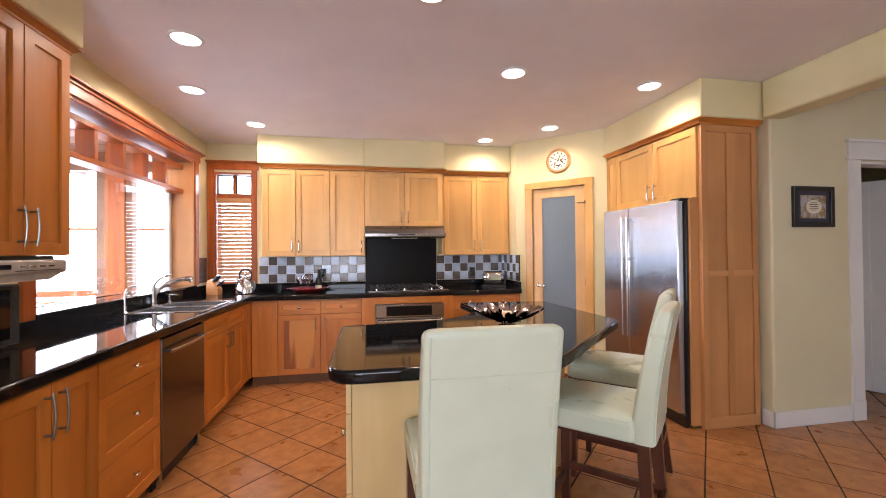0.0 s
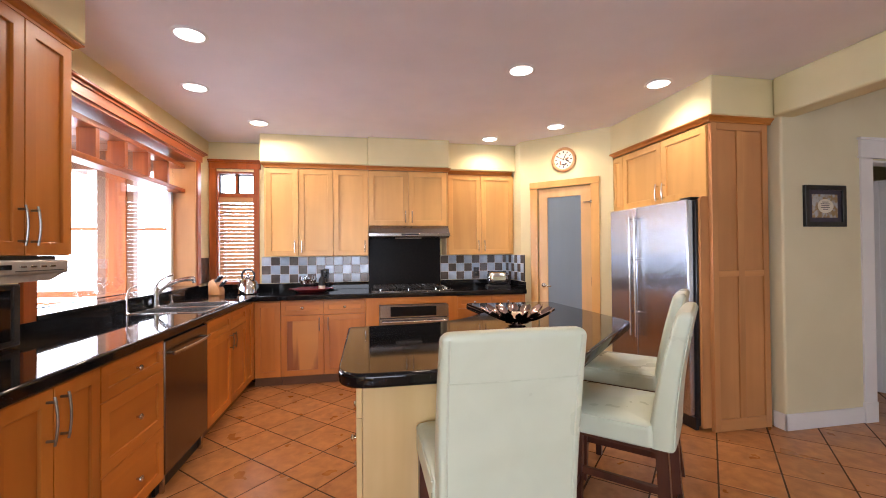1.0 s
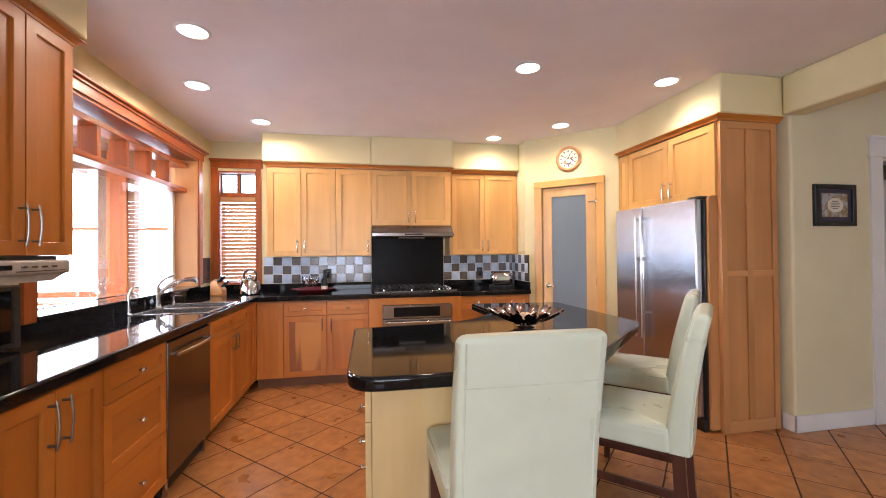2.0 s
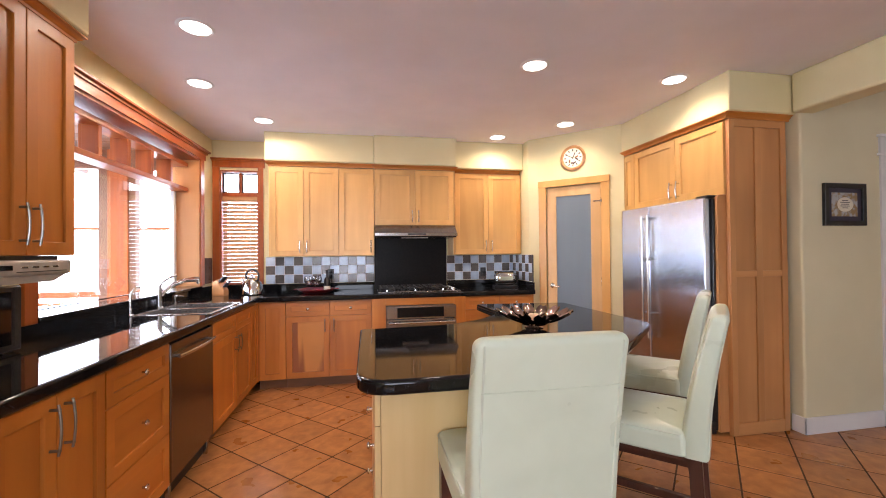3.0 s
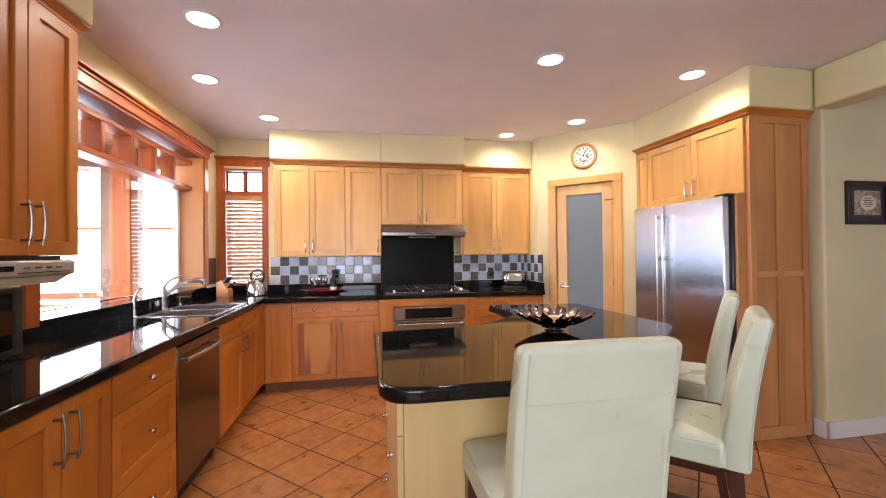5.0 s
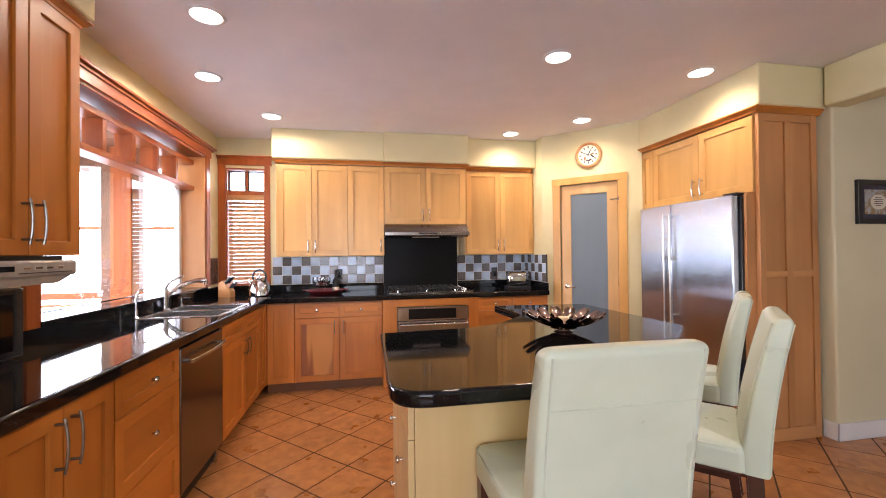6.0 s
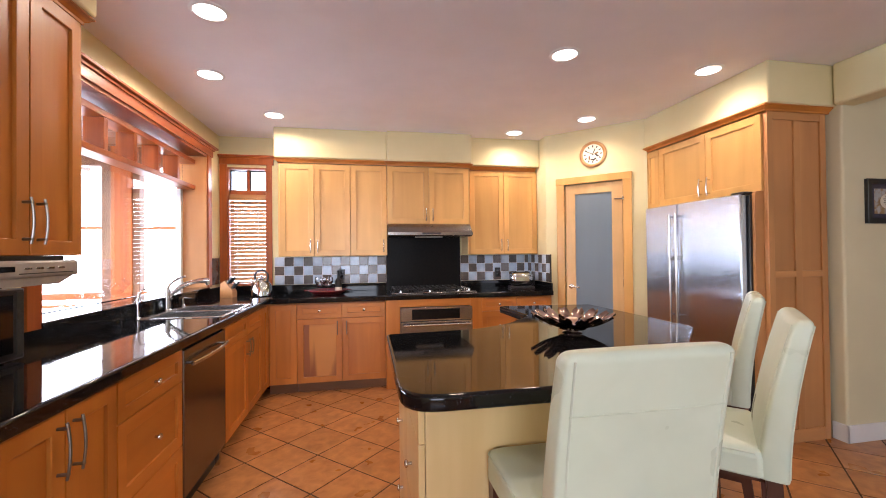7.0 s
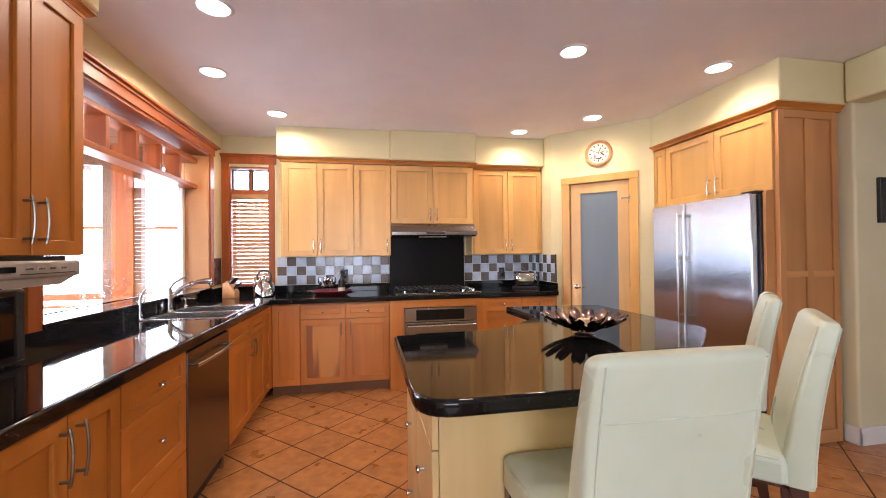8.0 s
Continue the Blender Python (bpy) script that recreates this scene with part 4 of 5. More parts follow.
# ---- pantry door ----
def pantry_door():
    d = tagged(new("door_1"), "maple pantry door with a tall frosted glass panel, closed", "door", kind="structure")
    d.matrix_basis = DM
    part("door_casing", bx((D0 - 0.08, -0.02, 0), (D0 + 0.006, 0, DTOP - 0.004), 0.003), M["maple_lit"], d)
    part("door_casing", bx((D1 - 0.006, -0.02, 0), (D1 + 0.08, 0, DTOP - 0.004), 0.003), M["maple_lit"], d)
    part("door_casing", bx((D0 - 0.085, -0.024, DTOP - 0.004), (D1 + 0.085, 0, DTOP + 0.07), 0.003), M["maple_lit"], d)
    x0, x1, s = D0 + 0.012, D1 - 0.012, 0.105
    leaf = part("door_leaf", ring(B(), x0, x1, 0.012, DTOP - 0.012, s, 0.004, 0.04, 0.103, 0.218), M["door_wood"], d)
    part("glass_panel", bx((x0 + s - 0.004, 0.016, 0.226), (x1 - s + 0.004, 0.026, DTOP - 0.111)), M["frosted"], leaf, "blue-grey frosted glass")
    bm = lathe(B(), [(0, 0), (0.026, 0), (0.026, 0.006), (0.012, 0.012), (0, 0.013)], 18)
    bmesh.ops.transform(bm, matrix=Matrix.Translation((x0 + 0.055, 0.004, 0.99)) @ Matrix.Rotation(radians(90), 4, "X"), verts=bm.verts)
    tube(bm, [(x0 + 0.055, 0, 0.99), (x0 + 0.055, -0.045, 0.99), (x0 + 0.075, -0.052, 0.99), (x0 + 0.16, -0.05, 0.985)], 0.009, 10)
    part("door_handle", bm, M["nickel"], leaf)
    for z in (0.25, 1.05, 1.90):
        part("hinge", cyl(B(), (x1 + 0.006, -0.004, z - 0.045), (x1 + 0.006, -0.004, z + 0.045), 0.007, n=8), M["nickel"], d)
    part("latch", box(bx((x1 - 0.075, -0.006, 1.905), (x1 + 0.02, 0.002, 1.917), 0.001), (x1 + 0.004, -0.03, 1.895), (x1 + 0.018, -0.004, 1.927), 0.002), M["nickel"], d, "small nickel latch at the head of the door")
    structure("wall_pantry", bx((1.99, 5.0, 0), (3.26, 5.03, CEIL)), M["cream_cool"], "dim pantry interior wall", "wall")

    c = thing("wall_clock", "round wooden-rimmed wall clock with a pale face", "clock", DM @ Matrix.Translation((0.522, -0.002, 2.402)) @ Matrix.Rotation(radians(90), 4, "X"))
    part("rim", lathe(B(), [(0.105, 0), (0.136, 0), (0.140, 0.008), (0.136, 0.02), (0.122, 0.026), (0.112, 0.018), (0.105, 0.012)], 40), M["slat"], c)
    part("face", lathe(B(), [(0, 0.004), (0.115, 0.004), (0.115, 0.012), (0, 0.012)], 40), M["paper"], c)
    for k in range(12):
        a = math.tau * k / 12
        mk = part("hour_mark", bx((-0.006, 0.072, 0.0122), (0.006, 0.094, 0.0135)), M["ink"], c)
        mk.matrix_basis = Matrix.Rotation(a, 4, "Z")
    rnd = random.Random(5)
    for k in range(5):
        a, r = rnd.uniform(0, math.tau), rnd.uniform(0.02, 0.06)
        dab = part("leaf_motif", bx((-0.02, -0.0085, 0.0122), (0.02, 0.0085, 0.0132), 0.0005), M["ink"] if k % 3 else M["toe"], c)
        dab.matrix_basis = Matrix.Translation((r * math.cos(a), r * math.sin(a), 0)) @ Matrix.Rotation(a * 2, 4, "Z")
    for ln, a, wd in ((0.062, 25, 0.005), (0.085, -62, 0.0035)):
        hd = part("clock_hand", bx((-wd, -0.012, 0.015), (wd, ln, 0.0165)), M["ink"], c)
        hd.matrix_basis = Matrix.Rotation(radians(-a), 4, "Z")


pantry_door()


# ---- hall: picture, door ----
def hall():
    p = thing("framed_picture", "small dark framed print with a flowered border", "picture", pose(3.556, EY + 0.002, 1.708))
    hw, hh, t = 0.196, 0.160, 0.036
    part("frame", ring(B(), -hw, hw, -hh, hh, t, -0.026, 0), M["black"], p)
    part("mount", bx((-hw + t, -0.012, -hh + t), (hw - t, -0.004, hh - t)), M["mount"], p)
    part("print", bx((-0.122, -0.014, -0.09), (0.122, -0.011, 0.09)), M["picture"], p)
    part("text_panel", prism(B(), [(0.075 * math.cos(i * math.tau / 24) * (1 + 0.06 * math.cos(6 * i)), 0.055 * math.sin(i * math.tau / 24)) for i in range(24)], 0, 0.002), M["paper"], p, at=pose(0, -0.0142, 0, 90))
    for k, w in enumerate((0.06, 0.09, 0.075, 0.085, 0.05)):
        part("text_bar", bx((-w / 2, -0.0172, 0.028 - k * 0.014), (w / 2, -0.0164, 0.033 - k * 0.014)), M["ink"], p)

    d = tagged(new("door_2"), "white panelled door standing open into the next room", "door", kind="structure")
    y = EY + 0.004
    part("door_casing", bx((HD0 - 0.115, y - 0.018, 0), (HD0 + 0.006, y, HTOP + 0.01), 0.003), M["white"], d)
    part("door_casing", bx((HD1 - 0.006, y - 0.018, 0), (HD1 + 0.115, y, HTOP + 0.01), 0.003), M["white"], d)
    part("plinth", bx((HD0 - 0.122, y - 0.026, 0), (HD0 + 0.004, y, 0.16), 0.003), M["white"], d)
    part("head_casing", box(box(bx((HD0 - 0.12, y - 0.02, HTOP + 0.01), (HD1 + 0.12, y, HTOP + 0.155), 0.003), (HD0 - 0.135, y - 0.028, HTOP + 0.01), (HD1 + 0.135, y, HTOP + 0.03), 0.003),
                            (HD0 - 0.135, y - 0.034, HTOP + 0.155), (HD1 + 0.135, y, HTOP + 0.175), 0.003), M["white"], d)
    part("door_jamb", bx((HD0, y, 0), (HD0 + 0.018, y + 0.12, HTOP), 0.002), M["white"], d)
    part("door_jamb", bx((HD1 - 0.018, y, 0), (HD1, y + 0.12, HTOP), 0.002), M["white"], d)
    part("door_jamb", bx((HD0 + 0.018, y, HTOP - 0.018), (HD1 - 0.018, y + 0.12, HTOP), 0.002), M["white"], d)
    m = Matrix.Translation((HD1 - 0.02, y + 0.14, 0)) @ Matrix.Rotation(radians(108), 4, "Z")
    bm = bx((0, 0.006, 0.012), (0.80, 0.032, 2.02))
    xs, zs = (0.0, 0.11, 0.345, 0.455, 0.69, 0.80), (0.012, 0.24, 0.86, 1.02, 1.62, 1.72, 1.92, 2.02)
    for x0, x1 in ((xs[0], xs[1]), (xs[2], xs[3]), (xs[4], xs[5])):
        box(bm, (x0, 0, 0.012), (x1, 0.038, 2.02), 0.004, 2)
    for z0, z1 in ((zs[0], zs[1]), (zs[2], zs[3]), (zs[4], zs[5]), (zs[6], zs[7])):
        for x0, x1 in ((xs[1], xs[2]), (xs[3], xs[4])):
            box(bm, (x0, 0.001, z0), (x1, 0.037, z1), 0.004, 2)
    leaf = part("door_leaf", bm, M["white"], d, at=m)
    part("door_handle", box(cyl(B(), (0.74, 0.038, 0.98), (0.74, 0.085, 0.98), 0.01), (0.64, 0.07, 0.97), (0.75, 0.088, 0.99), 0.004), M["nickel"], leaf)


hall()


# ---- island ----
IX, IY = 0.005, -0.015        # shift of the island's top against its outline
ISLAND = rounded([(-0.06, 1.675), (0.85, 1.675), (1.64, 2.46), (1.61, 3.49), (0.87, 3.57), (0.90, 3.06), (0.66, 2.80), (0.45, 2.69), (-0.06, 2.65)],
                 [0.13, 0.06, 0.05, 0.03, 0.03, 0.06, 0.1, 0.08, 0.03])


ITOP = 0.892


def inset(pts, d):
    """The outline pts, which runs anticlockwise, drawn in by d."""
    out, n = [], len(pts)
    for k in range(n):
        p, a, b = Vector(pts[k]), Vector(pts[k - 1]), Vector(pts[(k + 1) % n])
        e0, e1 = (p - a).normalized(), (b - p).normalized()
        n0, n1 = Vector((-e0.y, e0.x)), Vector((-e1.y, e1.x))
        out.append(tuple(p + (n0 + n1) * (d / (1 + n0.dot(n1)))))
    return out


def edge_band(pts, width, z0, z1, r):
    """A closed band round an outline, its outer corners rounded by r."""
    bm = B()
    bow = [(r * (1 - math.sin(k * math.pi / 8)), r * (1 - math.cos(k * math.pi / 8))) for k in range(5)]
    section = [(width, z0)] + [(i, z0 + h) for i, h in bow] + [(i, z1 - h) for i, h in bow[::-1]] + [(width, z1)]
    loops = [[bm.verts.new((x, y, z)) for x, y in inset(pts, d)] for d, z in section]
    n = len(pts)
    for a, b in zip(loops, loops[1:] + loops[:1]):
        for k in range(n):
            bm.faces.new((a[k], a[(k + 1) % n], b[(k + 1) % n], b[k]))
    return bm


def island():
    c = thing("kitchen_island", "pale maple island base with drawers and plain end panels", "island", pose(0.032, 0.01, 0))
    pts = [(0.0, 1.812), (0.60, 1.812), (1.27, 2.50), (1.27, 3.42), (0.96, 3.45), (0.97, 3.04), (0.69, 2.74), (0.45, 2.62), (0.0, 2.60)]
    part("body", prism(B(), pts, 0.10, ITOP), M["maple_pale"], c)
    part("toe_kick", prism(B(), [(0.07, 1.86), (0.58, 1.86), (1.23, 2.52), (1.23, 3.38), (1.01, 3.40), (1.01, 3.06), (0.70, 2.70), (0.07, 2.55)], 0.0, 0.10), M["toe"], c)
    part("end_panel", bx((0.002, 1.796, 0.0), (0.605, 1.812, ITOP - 0.002), 0.002), M["maple_pale"], c)
    m = Matrix.Translation((-0.022, 2.60, 0)) @ Matrix.Rotation(radians(-90), 4, "Z")
    fr = new("drawer_bank")
    fr.parent = c
    fr.matrix_basis = m
    for x0, x1 in ((0.0, 0.40), (0.40, 0.804)):
        for z0, z1 in ((0.735, 0.872), (0.42, 0.735), (0.105, 0.42)):
            g = 0.0016
            d = part("drawer", bx((x0 + g, 0, z0 + g), (x1 - g, 0.022, z1 - g), 0.002), M["maple_pale"], fr)
            knob(d, (x0 + x1) / 2, (z0 + z1) / 2)
    top = tagged(part("island_worktop", prism(B(), inset(ISLAND, 0.02), ITOP, CT), M["granite"], at=pose(IX, IY, 0)), "polished black granite island top with rounded corners", "worktop")
    part("rounded_edge", edge_band(ISLAND, 0.02, ITOP, CT, 0.014), M["granite"], top, "rounded polished edge")


island()


# ---- stools ----
def stool():
    s = thing("counter_stool", "cream leather counter stool with dark wooden legs", "chair", group="stools round the island")
    W, Z0, ZT = 0.412, 0.615, 1.16

    def lean(z):
        k = max(0.0, (z - 0.62) / 0.53)
        return -0.068 * k ** 1.7

    def depth(z):
        return 0.088 - 0.03 * max(0.0, (z - 0.7) / 0.45)
    # backrest: a lofted cushion, local facing +y
    bm = B()
    r = 0.026
    levels = [Z0 + (ZT - r - Z0) * i / 14 for i in range(15)] + [ZT - r + r * math.sin(k * math.pi / 14) for k in range(1, 8)]
    rings = []
    for z in levels:
        inset = r - math.sqrt(max(0.0, r * r - max(0.0, z - ZT + r) ** 2))
        hw = W / 2 + 0.004 * math.sin(math.pi * (z - Z0) / (ZT - Z0)) - inset
        d = depth(z) - 1.5 * inset
        y0 = lean(z) + 0.75 * inset
        loop_ = []
        for k in range(40):
            a = math.tau * k / 40
            ca, sa = math.cos(a), math.sin(a)
            p = 0.22
            xx = hw * math.copysign(abs(ca) ** p, ca)
            yy = d / 2 * math.copysign(abs(sa) ** (p * 1.3), sa)
            loop_.append(bm.verts.new((xx, y0 + d / 2 + yy + 0.006 * (1 - (xx / hw) ** 2) * (1 if sa > 0 else -0.6), z)))
        rings.append(loop_)
    for a, b in zip(rings, rings[1:]):
        for k in range(40):
            bm.faces.new((a[k], a[(k + 1) % 40], b[(k + 1) % 40], b[k]))
    bot, top = bm.faces.new(rings[0][::-1]), bm.faces.new(rings[-1])
    back = part("backrest", bm, M["leather"], s)
    zs = [0.625 + 0.518 * i / 14 for i in range(15)]
    for sx in (-1, 1):
        for rear in (True, False):
            pts = [(sx * (W / 2 * 0.905), lean(z) + depth(z) * (0.026 if rear else 0.974), z) for z in zs]
            part("piping", tube(B(), pts, 0.0032, 6), M["piping"], back)
    part("seam", tube(B(), [(-W / 2 + 0.016 + (W - 0.032) * i / 12, lean(1.02) - 0.0005 - 0.0036 * (1 - (2 * i / 12 - 1) ** 2), 1.022) for i in range(13)], 0.0018, 6), M["leather"], back)
    # seat cushion, dished
    bm = B()
    n = 14
    rings = []
    for zi, (z, ins) in enumerate(((0.615, 0.006), (0.622, 0.0), (0.683, 0.0), (0.703, 0.006), (0.713, 0.02))):
        loop_ = []
        for x, y in rounded([(-0.213 + ins, 0.07 + ins), (0.213 - ins, 0.07 + ins), (0.213 - ins, 0.505 - ins), (-0.213 + ins, 0.505 - ins)], [0.02, 0.02, 0.045, 0.045], 6):
            loop_.append(bm.verts.new((x, y, z)))
        rings.append(loop_)
    for a, b in zip(rings, rings[1:]):
        for k in range(len(a)):
            j = (k + 1) % len(a)
            bm.faces.new((a[k], a[j], b[j], b[k]))
    bm.faces.new(rings[0][::-1])
    mid = bm.verts.new((0, 0.3, 0.706))
    for k in range(len(rings[-1])):
        bm.faces.new((rings[-1][k], rings[-1][(k + 1) % len(rings[-1])], mid))
    seat = part("seat", bm, M["leather"], s)
    loop = rounded([(-0.211, 0.075), (0.211, 0.075), (0.211, 0.502), (-0.211, 0.502)], [0.02, 0.02, 0.045, 0.045], 6)
    part("piping", tube(B(), [(x, y, 0.699) for x, y in loop[8:] + loop[:1]], 0.0034, 6), M["piping"], seat)
    # legs: front straight, rear splayed
    for sx in (-1, 1):
        for y0, y1 in ((0.47, 0.475), (0.045, -0.01)):
            bm = B()
            a, b = 0.022, 0.017
            top = [bm.verts.new((sx * 0.182 + dx * a, y0 + dy * a, 0.63)) for dx, dy in ((-1, -1), (1, -1), (1, 1), (-1, 1))]
            knee = [bm.verts.new((sx * 0.182 + dx * a, (y0 + (y1 - y0) * 0.25) + dy * a, 0.32)) for dx, dy in ((-1, -1), (1, -1), (1, 1), (-1, 1))]
            low = [bm.verts.new((sx * 0.182 + dx * b, y1 + dy * b, 0.0)) for dx, dy in ((-1, -1), (1, -1), (1, 1), (-1, 1))]
            for u, v in ((low, knee), (knee, top)):
                for k in range(4):
                    bm.faces.new((u[k], u[(k + 1) % 4], v[(k + 1) % 4], v[k]))
            bm.faces.new(low[::-1]), bm.faces.new(top)
            part("leg", bm, M["dark_wood"], s)
        part("stretcher", bx((sx * 0.182 - 0.011, 0.02, 0.235), (sx * 0.182 + 0.011, 0.46, 0.272), 0.003), M["dark_wood"], s)
    part("stretcher", bx((-0.18, 0.462, 0.19), (0.18, 0.485, 0.228), 0.003), M["dark_wood"], s)
    part("stretcher", bx((-0.18, 0.0, 0.235), (0.18, 0.022, 0.272), 0.003), M["dark_wood"], s)
    part("apron", bx((-0.165, 0.05, 0.585), (0.165, 0.47, 0.617), 0.003), M["dark_wood"], s)
    return s


first = stool()
first.matrix_basis = pose(0.450, 1.298, 0, 0, 0, 0)
for cx, cy, rz in ((1.335, 1.70, 45), (1.80, 2.265, 45)):
    copy_thing(first, pose(cx, cy, 0, 0, 0, rz) @ Matrix.Diagonal((1, 1, 0.982, 1)))


# ---- things on the worktops ----
def petal(bm, m, length, width, cup):
    """One thin cupped leaf with thickness, rooted at the origin of m and reaching along its x."""
    nx, ny = 7, 4
    top, und = {}, {}
    for i in range(nx + 1):
        t = i / nx
        w = width / 2 * max(0.2, math.sqrt(max(0.0, 1 - ((t - 0.62) / 0.42) ** 2)))
        for j in range(ny + 1):
            v = 2 * j / ny - 1
            p = Vector((length * t, v * w, cup * (t ** 2) * length + 0.18 * width * v * v))
            top[i, j], und[i, j] = bm.verts.new(m @ (p + Vector((0, 0, 0.0016)))), bm.verts.new(m @ p)
    for i in range(nx):
        for j in range(ny):
            bm.faces.new((top[i, j], top[i + 1, j], top[i + 1, j + 1], top[i, j + 1]))
            bm.faces.new((und[i, j + 1], und[i + 1, j + 1], und[i + 1, j], und[i, j]))
    for i in range(nx):
        bm.faces.new((und[i, 0], und[i + 1, 0], top[i + 1, 0], top[i, 0]))
        bm.faces.new((top[i, ny], top[i + 1, ny], und[i + 1, ny], und[i, ny]))
    for j in range(ny):
        bm.faces.new((und[nx, j], und[nx, j + 1], top[nx, j + 1], top[nx, j]))
        bm.faces.new((top[0, j], top[0, j + 1], und[0, j + 1], und[0, j]))


def leaf_bowl():
    b = thing("leaf_bowl", "dark bronze bowl of layered metal leaves with a candle", "bowl", pose(0.91, 2.45, CT))
    part("foot", lathe(B(), [(0, 0), (0.05, 0), (0.052, 0.003), (0.03, 0.007), (0.03, 0.011), (0.07, 0.02), (0.0, 0.024)], 24), M["bronze"], b)
    for ring, (count, r, z, ln, tilt) in enumerate(((8, 0.015, 0.016, 0.095, 6), (11, 0.055, 0.020, 0.115, 12), (14, 0.105, 0.036, 0.122, 18))):
        for k in range(count):
            a = math.tau * (k + 0.5 * (ring % 2)) / count
            bm = B()
            petal(bm, Matrix.Rotation(a, 4, "Z") @ Matrix.Translation((r, 0, z + 0.003 * (k % 2))) @ Matrix.Rotation(radians(-tilt), 4, "Y"), ln, 0.066, 0.16)
            part("leaf", bm, M["bronze"], b)
    cd = thing("candle", "small peach-coloured candle in the leaf bowl", "candle", pose(0.91, 2.45, CT + 0.024))
    part("wax", lathe(B(), [(0, 0), (0.028, 0), (0.03, 0.008), (0.03, 0.05), (0.024, 0.054), (0, 0.05)], 20), M["candle"], cd)
    part("wick", cyl(B(), (0, 0, 0.05), (0.001, 0, 0.062), 0.0012, n=6), M["ink"], cd)


leaf_bowl()


def counter_things():
    k = thing("kettle", "polished steel whistling kettle with a black handle", "kettle", pose(-1.22, 4.97, CT, 0, 0, -30) @ Matrix.Scale(1.18, 4))
    part("body", lathe(B(), [(0, 0), (0.088, 0), (0.094, 0.008), (0.092, 0.05), (0.078, 0.105), (0.05, 0.14), (0.032, 0.148), (0, 0.15)], 28), M["chrome"], k)
    part("lid", lathe(B(), [(0, 0.148), (0.034, 0.148), (0.03, 0.158), (0.008, 0.162), (0.012, 0.18), (0, 0.186)], 20), M["chrome"], k)
    part("spout", tube(B(), [(-0.07, 0, 0.085), (-0.10, 0, 0.115), (-0.118, 0, 0.14)], [0.02, 0.016, 0.012], 12), M["chrome"], k)
    part("handle", tube(B(), [(-0.062, 0, 0.125), (-0.074, 0, 0.17)] + arc((-0.07, 0, 0.19), (0.0, 0, 0.265), (0.07, 0, 0.19), 10) + [(0.072, 0, 0.16), (0.06, 0, 0.125)], 0.009, 10), M["black"], k)

    n = thing("knife_block", "light wooden knife block holding black-handled knives", "knife block", pose(-1.585, 4.94, CT, 0, 0, -105) @ Matrix.Scale(0.86, 4))
    bm = B()
    prof = [(0.0, 0.0), (0.15, 0.0), (0.15, 0.07), (0.055, 0.20), (0.0, 0.16)]
    va, vb = [bm.verts.new((-0.05, y, z)) for y, z in prof], [bm.verts.new((0.05, y, z)) for y, z in prof]
    bm.faces.new(va), bm.faces.new(vb[::-1])
    for i in range(5):
        bm.faces.new((va[i], vb[i], vb[(i + 1) % 5], va[(i + 1) % 5]))
    bmesh.ops.bevel(bm, geom=bm.edges[:], offset=0.004, segments=2, affect="EDGES")
    part("block", bm, M["maple_mid"], n)
    rnd = random.Random(3)
    for i in range(7):
        x, u = -0.036 + 0.024 * (i % 4), 0.25 + 0.45 * (i // 4)
        y, z = 0.055 + 0.095 * u, 0.20 - 0.13 * u
        ln = 0.085 + rnd.uniform(0, 0.03)
        h = part("knife_handle", bx((-0.0075, -0.011, 0), (0.0075, 0.011, ln), 0.004), M["black"], n, at=Matrix.Translation((x, y, z - 0.004)) @ Matrix.Rotation(radians(-40), 4, "X"))
        part("bolster", bx((-0.0078, -0.0113, ln - 0.006), (0.0078, 0.0113, ln + 0.002), 0.001), M["nickel"], h)

    t = thing("serving_tray", "dark red lacquered tray on the counter", "tray", pose(-0.555, 4.98, CT))
    part("dish", lathe(B(), [(0, 0), (0.12, 0), (0.15, 0.006), (0.205, 0.04), (0.21, 0.043), (0.205, 0.047), (0.145, 0.013), (0, 0.008)], 32), M["red_enamel"], t)
    for sx in (-1, 1):
        part("handle", bx((sx * 0.20, -0.03, 0.038), (sx * 0.24, 0.03, 0.047), 0.004), M["red_enamel"], t)
    bowl = [(0, 0.003), (0.028, 0.003), (0.028, 0.006), (0.005, 0.01), (0.005, 0.05), (0.02, 0.06), (0.038, 0.085), (0.04, 0.105), (0.036, 0.125), (0.032, 0.125), (0.036, 0.105), (0.034, 0.088), (0.016, 0.065), (0, 0.062)]
    for i, (x, y) in enumerate(((-0.07, 0.0), (0.01, -0.02), (-0.03, 0.07))):
        g = thing("wine_glass", "clear stemmed glass standing in the red tray", "glass", pose(-0.565 + x, 4.98 + y, CT + 0.006) @ Matrix.Scale(1.4, 4), "glasses in the tray")
        part("glass_body", lathe(B(), bowl, 20), M["glass"], g)
    b = thing("corked_bottle", "dark bottle with a pale label in the tray", "bottle", pose(-0.45, 5.03, CT + 0.007))
    part("bottle_body", lathe(B(), [(0, 0), (0.034, 0), (0.036, 0.005), (0.036, 0.12), (0.03, 0.14), (0.014, 0.16), (0.013, 0.225), (0.015, 0.228), (0.015, 0.24), (0, 0.24)], 20), M["black"], b)
    part("label", lathe(B(), [(0.0364, 0.02), (0.037, 0.021), (0.037, 0.06), (0.0364, 0.061)], 20), M["paper"], b)

    o = thing("toaster", "polished chrome toaster with black base", "toaster", pose(1.66, 5.06, CT, 0, 0, -8))
    part("base", bx((-0.145, -0.085, 0.0), (0.145, 0.085, 0.025), 0.008), M["black"], o)
